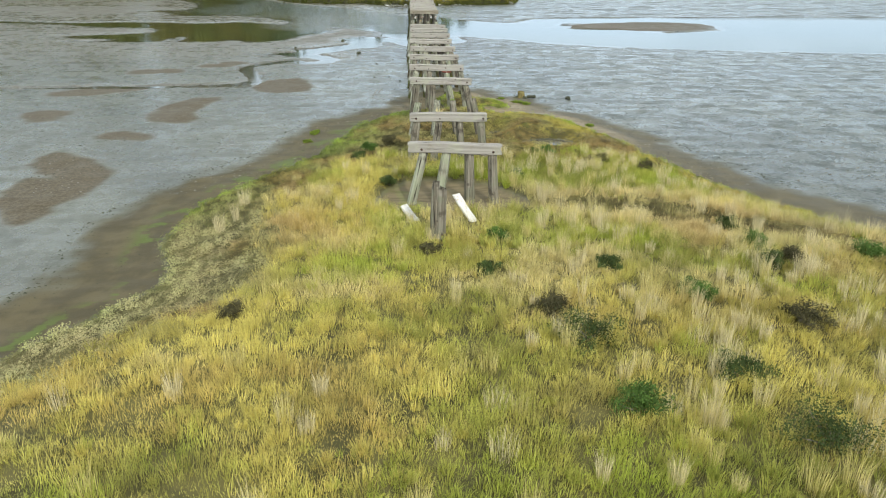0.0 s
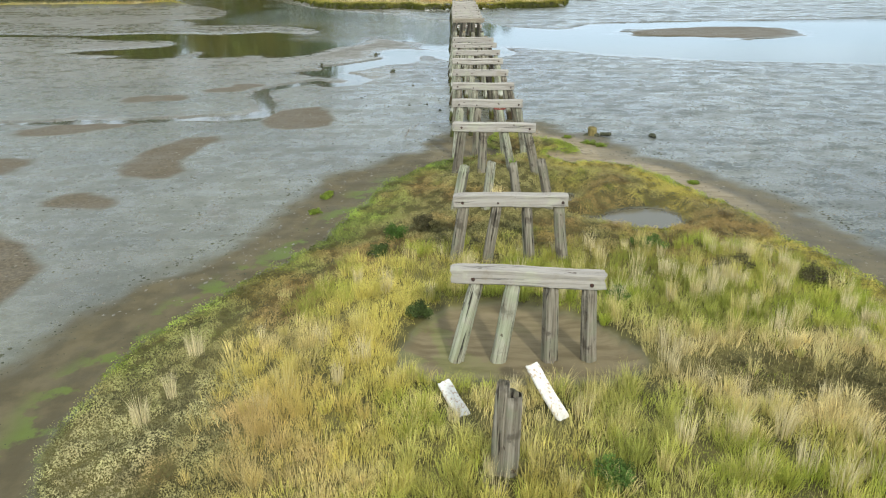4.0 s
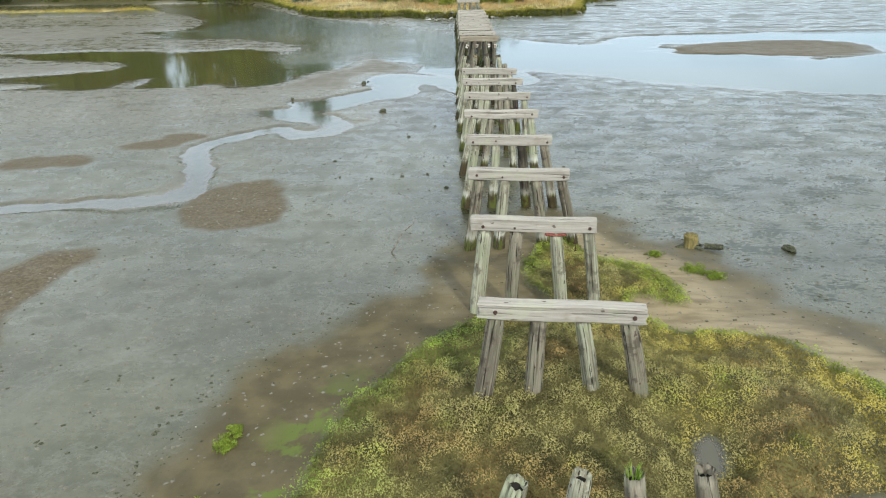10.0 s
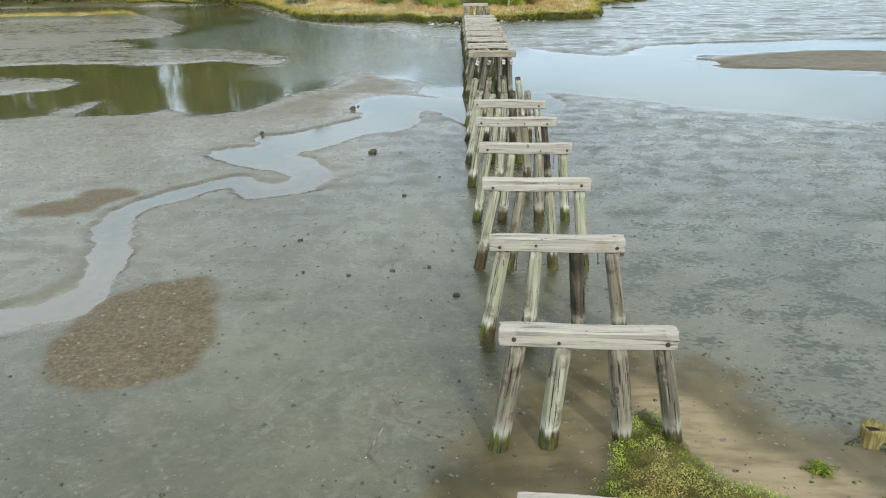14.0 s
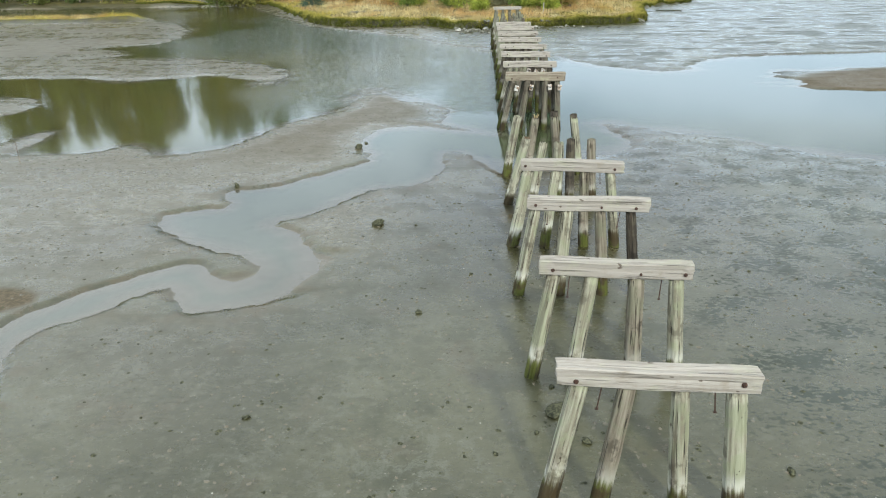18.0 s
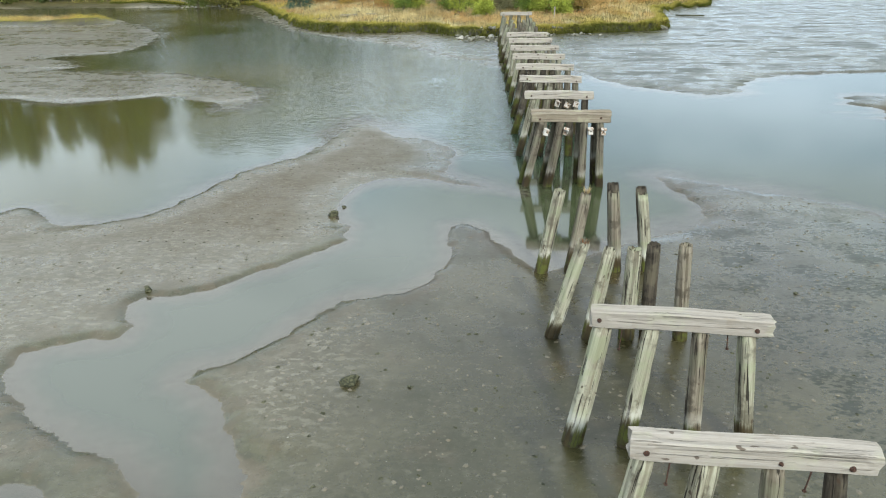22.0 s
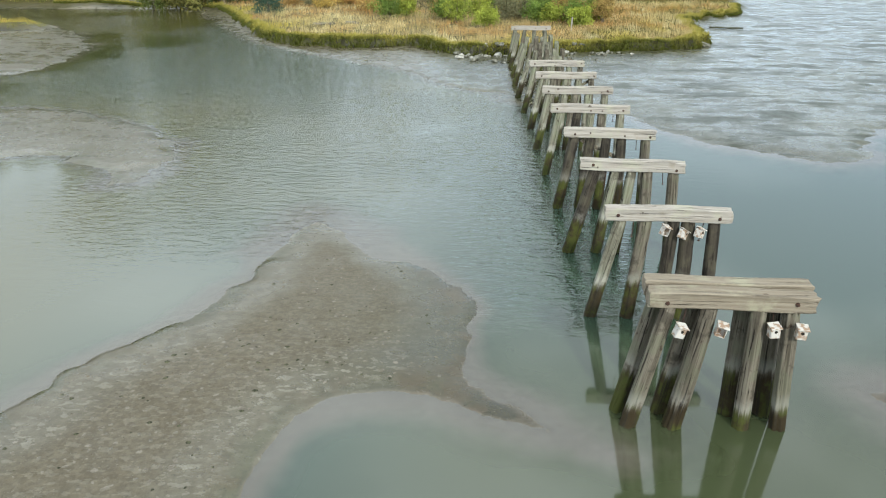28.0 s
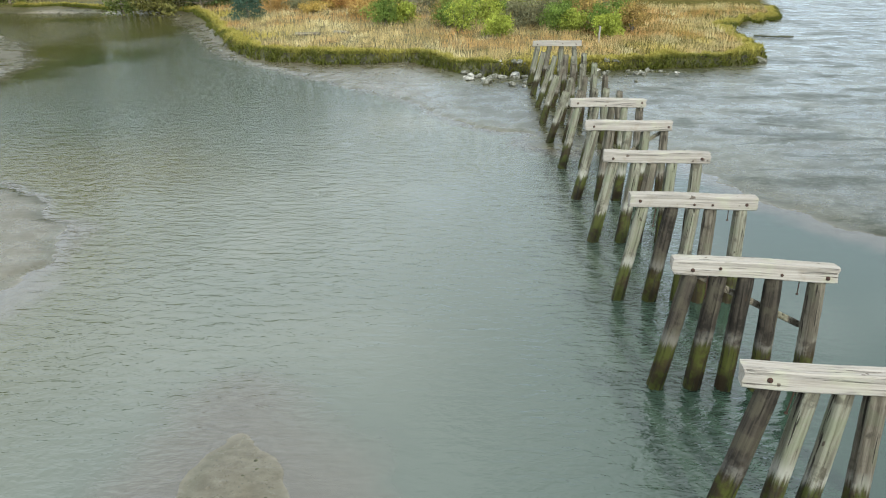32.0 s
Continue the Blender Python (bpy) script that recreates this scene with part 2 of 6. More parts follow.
def shape(x, y):
    """Height, and the masks for grass, bare sand, brown mud and water depth at points of the plan."""
    wob = 0.32 * fbm(x, y, 1.8, 4, 11) + 0.20 * fbm(x, y, 0.6, 3, 12)
    flat = inside(x, y, FLAT, 1) + wob
    shore = inside(x, y, FAR_SHORE, 1) + 2 * wob
    bars = np.maximum.reduce([inside(x, y, b, 1) + 2.0 * wob for b in (BAR_A, BAR_B, BAR_C)] + [inside(x, y, BAR_D, 1) + 3.2 * fbm(0.5 * x, y, 3.2, 4, 13)])
    mud = np.maximum.reduce([flat, shore, bars])
    marsh = inside(x, y, MARSH, 1) + 0.9 * fbm(x, y, 3.2, 3, 5) + 0.35 * fbm(x, y, 0.9, 2, 8)
    islet = inside(x, y, FAR_ISLET, 1) + 0.5 * fbm(x, y, 3, 3, 6)
    isle = inside(x, y, ISLAND, 1) + 0.30 * fbm(x, y, 1.3, 3, 7)
    # the lip is a small cut bank in places, a long soft slope in others
    soft = smooth(-0.15, 0.35, fbm(x, y, 4.5, 2, 14) + 0.15 * smooth(-9.5, -6.5, x) * smooth(67.5, 69, y) - 0.25 * smooth(67.5, 66, y) * smooth(-5, -8, x))
    h = np.where(mud > 0, -0.07 + 0.085 * smooth(0, 0.16 + 1.5 * soft, mud) + 0.03 * smooth(0.5, 4, mud), -0.07 + np.maximum(-1.1, (0.16 - 0.08 * soft) * mud))
    # the far half of the spit lies just awash
    lobe = inside(x, y, [(-10.6, 80.4), (-10.3, 76.0), (-10.0, 72.6), (-9.4, 70.2), (-6.8, 69.0), (-3.0, 67.5), (-2.6, 72.0), (-6.5, 77.5)], 2)
    h = h - 0.036 * smooth(-0.3, 1.8, lobe) - 0.015 * smooth(76.5, 80.0, y) * smooth(-4, -1, lobe)
    h = h + 0.003 * fbm(0.4 * x, y, 1.2, 4, 21) * smooth(-1, 1, mud) + 0.012 * fbm(x, y, 9, 3, 31)
    # vegetated banks
    bank = np.maximum(marsh, islet)
    h = h + smooth(-0.08, 0.22, bank) * (0.68 + 0.20 * smooth(0, 6, bank) + 0.22 * fbm(x, y, 2.2, 3, 41))
    # the near island: sandy skirt, then a low grassy rise
    skirt = smooth(-2.6, 0.3, isle)
    h = h + 0.14 * skirt + 0.10 * smooth(-0.1, 0.25, isle)
    h = h + 0.58 * smooth(0.2, 4.5, isle) + 0.28 * smooth(9, 0, y) * smooth(1, 6, isle) + 0.05 * fbm(x, y, 1.1, 3, 51) * smooth(0, 1, isle)
    pond = np.maximum(inside(x, y, POND, 2), inside(x, y, PUDDLE, 2)) + 0.12 * fbm(x, y, 0.8, 2, 61)
    bare = inside(x, y, BARE, 2) + 0.2 * fbm(x, y, 0.8, 3, 71)
    crease = inside(x, y, CREASE, 2) + 0.4 * fbm(x, y, 0.9, 3, 72)
    h = h - 0.16 * smooth(-0.4, 0.5, bare) - 0.10 * smooth(-0.5, 0.6, crease)
    dip = smooth(-1.6, 0, pond)
    h = h * (1 - dip) + dip * (0.165 - 0.22 * pond)
    grass = np.maximum(smooth(0.0, 0.3, isle) * (1 - smooth(-0.1, 0.1, pond)) * (1 - smooth(-0.1, 0.15, bare)), smooth(0, 0.3, bank))
    sand = smooth(-3.1, -2.0, isle + 0.9 * fbm(x, y, 1.3, 5, 98)) * (1 - smooth(0, 0.4, isle))
    sand = np.maximum(sand, smooth(-0.2, 0.2, bare))
    # the sandy scarp on the island's seaward side
    scarp = smooth(0.95, 0.35, np.abs(isle + 0.40 + 0.3 * fbm(x, y, 1.1, 3, 99))) * smooth(17, 23, y) * smooth(0.8, 1.6, x) * 0.9
    scarp = np.maximum(scarp, 0.5 * smooth(-0.3, 0.4, inside(x, y, [(2.8, 26.2), (3.1, 27.6), (4.3, 27.2), (4.4, 28.6), (4.3, 29.7), (5.4, 29.0), (6.6, 27.0), (7.2, 25.5), (6.2, 25.2), (4.4, 25.8)], 2) + 0.4 * fbm(x, y, 0.9, 3, 95)))
    scarp = np.maximum(scarp, 0.25 * smooth(-0.3, 0.5, inside(x, y, [(-3.4, 25.6), (-1.8, 26.4), (0.5, 26.9), (0.3, 28.2), (0.4, 31.0), (1.4, 33.2), (-0.4, 32.4), (-2.0, 30.0)], 2) + 0.5 * fbm(x, y, 1.2, 3, 96)))
    scarp = np.maximum(scarp, 0.5 * smooth(-0.2, 0.2, bare))
    brown = np.maximum.reduce([smooth(-0.25, 0.2, inside(x, y, b, 1) + 0.45 * fbm(x, y, 1.2, 4, 81)) for b in BROWN_NEAR + BROWN_FAR] + [smooth(-0.4, 1.2, inside(x, y, BAR_D, 1))])
    tops = smooth(0.6, 2.2, np.maximum(inside(x, y, BAR_A, 0), inside(x, y, BAR_C, 0))) * smooth(0.0, 0.4, fbm(x, y, 6, 3, 91)) * 0.35
    spit = smooth(0.8, 2.0, flat) * smooth(-4.5, -7.5, x) * smooth(58, 64, y) * smooth(82, 77, y) * 0.55
    casts = smooth(0.3, 1.0, mud) * smooth(-5, -8.5, x) * smooth(46, 56, y) * smooth(-0.2, 0.2, fbm(x, y, 5, 2, 97) + 0.30) * (1 - 0.75 * smooth(68, 72, y))
    casts = np.maximum(casts, 0.25 * smooth(0.3, 1.0, shore) * smooth(3, 6, x))
    return dict(casts=casts, h=h, grass=grass, sand=sand, scarp=scarp, brown=np.maximum.reduce([brown, tops, spit]), mud=mud, isle=isle, bank=bank, pond=pond, bare=bare, crease=crease)


def land(x, y):
    """Height of the ground at one place."""
    return float(sample(np.array([float(x)]), np.array([float(y)]))["h"][0])


def sample(x, y):
    """The same as shape(), read off the finished ground."""
    i = np.clip(np.searchsorted(gx, x) - 1, 0, nx - 2)
    j = np.clip(np.searchsorted(gy, y) - 1, 0, ny - 2)
    u, v = (x - gx[i]) / (gx[i + 1] - gx[i]), (y - gy[j]) / (gy[j + 1] - gy[j])
    a = j * nx + i
    return {k: (f[a] * (1 - u) + f[a + 1] * u) * (1 - v) + (f[a + nx] * (1 - u) + f[a + nx + 1] * u) * v for k, f in S.items()}


def steps(bands, far_lo, far_hi, grow=1.10):
    """Grid lines: bands of (from, to, step), then ever wider out to the far ends."""
    mid = [v for a, b, fine in bands for v in np.arange(a, b - fine / 2, fine)] + [bands[-1][1]]
    lo, hi = [], []
    v, step = mid[0], bands[0][2]
    while v > far_lo:
        step *= grow
        v -= step
        lo.append(v)
    v, step = mid[-1], bands[-1][2]
    while v < far_hi:
        step *= grow
        v += step
        hi.append(v)
    return np.array(lo[::-1] + mid + hi)


def mesh_np(name, verts, faces, smooth_it=False, mats=()):
    """A mesh from arrays; faces all with the same number of corners."""
    verts, faces = np.asarray(verts, np.float32), np.asarray(faces, np.int32)
    me = bpy.data.meshes.new(name)
    n, k = faces.shape
    me.vertices.add(len(verts))
    me.vertices.foreach_set("co", verts.ravel())
    me.loops.add(n * k)
    me.loops.foreach_set("vertex_index", faces.ravel())
    me.polygons.add(n)
    me.polygons.foreach_set("loop_start", np.arange(0, n * k, k, dtype=np.int32))
    me.polygons.foreach_set("loop_total", np.full(n, k, np.int32))
    if smooth_it:
        me.polygons.foreach_set("use_smooth", np.ones(n, bool))
    for m in mats:
        me.materials.append(m)
    me.update(calc_edges=True)
    return me


def add_float(me, name, values):
    me.attributes.new(name, "FLOAT", "POINT").data.foreach_set("value", np.asarray(values, np.float32).ravel())


def add_tint(me, rgb):
    rgba = np.concatenate((np.asarray(rgb, np.float32), np.ones((len(rgb), 1), np.float32)), 1)
    me.attributes.new("tint", "FLOAT_COLOR", "POINT").data.foreach_set("color", rgba.ravel())


def part(name, data, material=None, parent=None, label=""):
    """Links a bmesh or mesh as one object under a thing or a part."""
    if isinstance(data, bmesh.types.BMesh):
        me = bpy.data.meshes.new(name)
        data.to_mesh(me)
        data.free()
    else:
        me = data
    if material is not None and not me.materials:
        me.materials.append(material)
    elif material is not None and me.materials[0] is None:
        me.materials[0] = material
    ob = new(name, me)
    if parent is not None:
        ob.parent = parent
    return tagged(ob, label)


# ---- materials ----
def material(name, rough=0.6, spec=0.5):
    m = bpy.data.materials.new(name)
    m.use_nodes = True
    b = m.node_tree.nodes["Principled BSDF"]
    b.inputs["Roughness"].default_value = rough
    b.inputs["Specular IOR Level"].default_value = spec
    return m, m.node_tree, b


def node(nt, kind, **values):
    n = nt.nodes.new(kind)
    for key, value in values.items():
        n.inputs[key.replace("_", " ")].default_value = value
    return n


def place_vec(nt, scale=(1, 1, 1), obj=False, turn=0.0):
    """World or object place, stretched."""
    if obj:
        src = nt.nodes.new("ShaderNodeTexCoord").outputs["Object"]
    else:
        src = nt.nodes.new("ShaderNodeNewGeometry").outputs["Position"]
    m = node(nt, "ShaderNodeMapping")
    m.inputs["Scale"].default_value = scale
    m.inputs["Rotation"].default_value = (0, 0, radians(turn))
    nt.links.new(src, m.inputs["Vector"])
    return m.outputs[0]


def noise_of(nt, vec, scale, detail=4.0, rough=0.55, distort=0.0):
    n = node(nt, "ShaderNodeTexNoise", Scale=scale, Detail=detail, Roughness=rough, Distortion=distort)
    nt.links.new(vec, n.inputs["Vector"])
    return n.outputs["Fac"]


def step_of(nt, src, a, b):
    n = nt.nodes.new("ShaderNodeMapRange")
    n.interpolation_type = "SMOOTHSTEP"
    n.inputs["From Min"].default_value, n.inputs["From Max"].default_value = a, b
    nt.links.new(src, n.inputs["Value"])
    return n.outputs[0]


def math_of(nt, op, a, b):
    n = nt.nodes.new("ShaderNodeMath")
    n.operation = op
    for k, v in enumerate((a, b)):
        if isinstance(v, (int, float)):
            n.inputs[k].default_value = v
        else:
            nt.links.new(v, n.inputs[k])
    return n.outputs[0]


def mix_of(nt, fac, a, b, blend="MIX"):
    n = nt.nodes.new("ShaderNodeMix")
    n.data_type, n.blend_type = "RGBA", blend
    for k, v in ((0, fac), (6, a), (7, b)):
        if isinstance(v, (int, float)):
            n.inputs[k].default_value = v
        elif isinstance(v, tuple):
            n.inputs[k].default_value = (*v, 1) if len(v) == 3 else v
        else:
            nt.links.new(v, n.inputs[k])
    return n.outputs[2]


def attr_of(nt, name, out="Fac"):
    n = nt.nodes.new("ShaderNodeAttribute")
    n.attribute_name = name
    return n.outputs[out]


def bump_of(nt, b, height, strength, distance):
    n = node(nt, "ShaderNodeBump", Strength=strength, Distance=distance)
    nt.links.new(height, n.inputs["Height"])
    nt.links.new(n.outputs[0], b.inputs["Normal"])
    return n


# wet tidal mud, brown mud, sand and the soil under the grass, in one sheet
GROUND, nt, b = material("tidal_ground", 0.4, 0.55)
pos = place_vec(nt)
wide = noise_of(nt, pos, 0.16, 5)
mid = noise_of(nt, pos, 1.1, 6, 0.6)
fine = noise_of(nt, pos, 9.0, 5, 0.65)
grit = noise_of(nt, pos, 38.0, 3, 0.7)
beds = noise_of(nt, place_vec(nt, (1.0, 1.3, 1.0)), 0.55, 3, 0.6)
mottle = noise_of(nt, place_vec(nt, (1.0, 1.4, 1.0)), 3.1, 6, 0.68)
mud_col = mix_of(nt, step_of(nt, wide, 0.36, 0.64), (0.047, 0.044, 0.019), (0.094, 0.087, 0.048))
mud_col = mix_of(nt, math_of(nt, "MULTIPLY", step_of(nt, mid, 0.50, 0.74), 0.8), mud_col, (0.058, 0.054, 0.028))
mud_col = mix_of(nt, math_of(nt, "MULTIPLY", step_of(nt, noise_of(nt, pos, 0.42, 6, 0.62), 0.56, 0.68), 0.55), mud_col, (0.078, 0.058, 0.030))
mud_col = mix_of(nt, math_of(nt, "MULTIPLY", step_of(nt, mottle, 0.53, 0.66), 0.42), mud_col, (0.138, 0.128, 0.094))
mud_col = mix_of(nt, math_of(nt, "MULTIPLY", step_of(nt, mottle, 0.46, 0.36), 0.34), mud_col, (0.050, 0.049, 0.027))
mud_col = mix_of(nt, math_of(nt, "MULTIPLY", step_of(nt, fine, 0.57, 0.68), 0.25), mud_col, (0.145, 0.138, 0.108))
mud_col = mix_of(nt, math_of(nt, "MULTIPLY", step_of(nt, fine, 0.40, 0.33), 0.55), mud_col, (0.040, 0.038, 0.022))
flecks = noise_of(nt, place_vec(nt, (1.0, 1.6, 1.0)), 6.0, 5, 0.66)
weed = math_of(nt, "MULTIPLY", step_of(nt, math_of(nt, "ADD", flecks, math_of(nt, "MULTIPLY", math_of(nt, "SUBTRACT", beds, 0.5), 0.85)), 0.52, 0.60), attr_of(nt, "weed"))
bands = noise_of(nt, place_vec(nt, (0.45, 1.0, 1.0), turn=14), 0.42, 6, 0.66, 0.5)
banded = math_of(nt, "MULTIPLY", step_of(nt, bands, 0.50, 0.60), attr_of(nt, "outer"))
weed = math_of(nt, "MAXIMUM", weed, math_of(nt, "MULTIPLY", banded, 0.8))
mud_col = mix_of(nt, math_of(nt, "MULTIPLY", weed, 0.92), mud_col, (0.022, 0.028, 0.011))
# pale threads of dried scum
thread = math_of(nt, "ABSOLUTE", math_of(nt, "SUBTRACT", noise_of(nt, pos, 0.55, 8, 0.72, 0.5), 0.5), 0.0)
patch = math_of(nt, "MULTIPLY", step_of(nt, noise_of(nt, pos, 0.30, 4, 0.6), 0.42, 0.60), attr_of(nt, "scum"))
mud_col = mix_of(nt, math_of(nt, "MULTIPLY", math_of(nt, "MULTIPLY", step_of(nt, thread, 0.030, 0.0), patch), 0.5), mud_col, (0.150, 0.145, 0.115))
cast_v = noise_of(nt, place_vec(nt, (1.0, 1.7, 1.0)), 3.7, 4, 0.55)
casts = math_of(nt, "MULTIPLY", step_of(nt, cast_v, 0.555, 0.575), attr_of(nt, "casts"))
hollow = math_of(nt, "MULTIPLY", math_of(nt, "MULTIPLY", step_of(nt, cast_v, 0.52, 0.545), step_of(nt, cast_v, 0.562, 0.552)), attr_of(nt, "casts"))
mud_col = mix_of(nt, math_of(nt, "MULTIPLY", hollow, 0.5), mud_col, (0.040, 0.034, 0.020))
mud_col = mix_of(nt, math_of(nt, "MULTIPLY", casts, 0.8), mud_col, (0.33, 0.305, 0.26))
lip = math_of(nt, "ADD", attr_of(nt, "edge"), math_of(nt, "MULTIPLY", math_of(nt, "SUBTRACT", mottle, 0.5), 0.9))
mud_col = mix_of(nt, math_of(nt, "MULTIPLY", math_of(nt, "MULTIPLY", step_of(nt, lip, 0.20, 0.04), step_of(nt, attr_of(nt, "edge"), -0.06, 0.0)), 0.42), mud_col, (0.045, 0.040, 0.022))
rim_stain = math_of(nt, "MULTIPLY", step_of(nt, attr_of(nt, "edge"), 1.3, 0.2), step_of(nt, mid, 0.46, 0.58))
mud_col = mix_of(nt, math_of(nt, "MULTIPLY", rim_stain, 0.55), mud_col, (0.098, 0.070, 0.036))
bed = mix_of(nt, step_of(nt, mottle, 0.40, 0.60), (0.175, 0.148, 0.108), (0.225, 0.195, 0.148))
mud_col = mix_of(nt, math_of(nt, "MULTIPLY", attr_of(nt, "pale"), 0.62), mud_col, mix_of(nt, step_of(nt, mottle, 0.38, 0.6), (0.104, 0.079, 0.050), (0.172, 0.142, 0.102)))
dots = noise_of(nt, pos, 21.0, 2, 0.5)
mud_col = mix_of(nt, math_of(nt, "MULTIPLY", step_of(nt, dots, 0.655, 0.685), 0.65), mud_col, (0.026, 0.025, 0.016))
mud_col = mix_of(nt, math_of(nt, "MULTIPLY", step_of(nt, noise_of(nt, pos, 13.0, 3, 0.55), 0.665, 0.695), 0.5), mud_col, (0.22, 0.205, 0.165))
mud_col = mix_of(nt, 1.0, mud_col, (0.76, 0.80, 0.75), "MULTIPLY")
mud_col = mix_of(nt, attr_of(nt, "murk"), mud_col, mix_of(nt, 1.0, mud_col, (0.74, 0.66, 0.55), "MULTIPLY"))
brown_col = mix_of(nt, step_of(nt, fine, 0.40, 0.62), (0.058, 0.044, 0.022), (0.108, 0.085, 0.050))
mud_col = mix_of(nt, attr_of(nt, "brown"), mud_col, brown_col)
mud_col = mix_of(nt, math_of(nt, "MULTIPLY", step_of(nt, attr_of(nt, "under"), -0.010, 0.012), 0.85), mud_col, bed)
sand_col = mix_of(nt, step_of(nt, mid, 0.38, 0.64), (0.060, 0.048, 0.022), (0.098, 0.079, 0.040))
algae = math_of(nt, "MULTIPLY", step_of(nt, noise_of(nt, pos, 0.8, 5, 0.6), 0.50, 0.56), attr_of(nt, "algae"))
sand_col = mix_of(nt, algae, sand_col, (0.085, 0.115, 0.018))
col = mix_of(nt, attr_of(nt, "sand"), mud_col, sand_col)
col = mix_of(nt, attr_of(nt, "scarp"), col, mix_of(nt, step_of(nt, noise_of(nt, place_vec(nt, (0.5, 2.2, 1.0), turn=50), 1.6, 5, 0.6), 0.28, 0.64), (0.120, 0.089, 0.044), (0.235, 0.186, 0.108)))
soil = mix_of(nt, step_of(nt, mid, 0.4, 0.6), (0.056, 0.050, 0.016), (0.115, 0.100, 0.032))
col = mix_of(nt, attr_of(nt, "grass"), col, soil)
# peaty bank face, near-black as painted shade under its lip
col = mix_of(nt, attr_of(nt, "peat_shade"), col, mix_of(nt, step_of(nt, mid, 0.42, 0.58), (0.022, 0.020, 0.010), (0.058, 0.056, 0.016)))
nt.links.new(col, b.inputs["Base Color"])
dry = math_of(nt, "MAXIMUM", attr_of(nt, "grass"), attr_of(nt, "scarp"))
dry = math_of(nt, "MAXIMUM", dry, math_of(nt, "MULTIPLY", attr_of(nt, "sand"), 0.95))
dry = math_of(nt, "MAXIMUM", dry, math_of(nt, "MULTIPLY", attr_of(nt, "brown"), 0.8))
wet = math_of(nt, "ADD", 0.22, math_of(nt, "MULTIPLY", step_of(nt, mid, 0.35, 0.7), 0.12))
dry = math_of(nt, "MAXIMUM", dry, math_of(nt, "MULTIPLY", weed, 0.35))
streaks = noise_of(nt, place_vec(nt, (0.10, 1.0, 1.0), turn=-6), 1.1, 4, 0.6, 0.4)
wet = math_of(nt, "ADD", wet, math_of(nt, "MULTIPLY", math_of(nt, "SUBTRACT", streaks, 0.5), 0.35))
wet = math_of(nt, "ADD", wet, math_of(nt, "MULTIPLY", math_of(nt, "SUBTRACT", noise_of(nt, pos, 0.6, 6, 0.65, 0.4), 0.5), 0.5))
rough = math_of(nt, "MAXIMUM", 0.06, math_of(nt, "ADD", wet, math_of(nt, "MULTIPLY", dry, 0.5)))
nt.links.new(rough, b.inputs["Roughness"])
film = math_of(nt, "ADD", math_of(nt, "SUBTRACT", 0.58, math_of(nt, "MULTIPLY", attr_of(nt, "outer"), 0.18)), math_of(nt, "MULTIPLY", attr_of(nt, "film"), 0.32))
nt.links.new(math_of(nt, "SUBTRACT", film, math_of(nt, "MULTIPLY", dry, 0.4)), b.inputs["Specular IOR Level"])
relief = math_of(nt, "ADD", math_of(nt, "ADD", math_of(nt, "MULTIPLY", mid, 0.07), math_of(nt, "MULTIPLY", casts, 0.10)), math_of(nt, "ADD", math_of(nt, "MULTIPLY", fine, 0.25), math_of(nt, "MULTIPLY", grit, 0.08)))
bump_of(nt, b, relief, 0.46, 0.05)


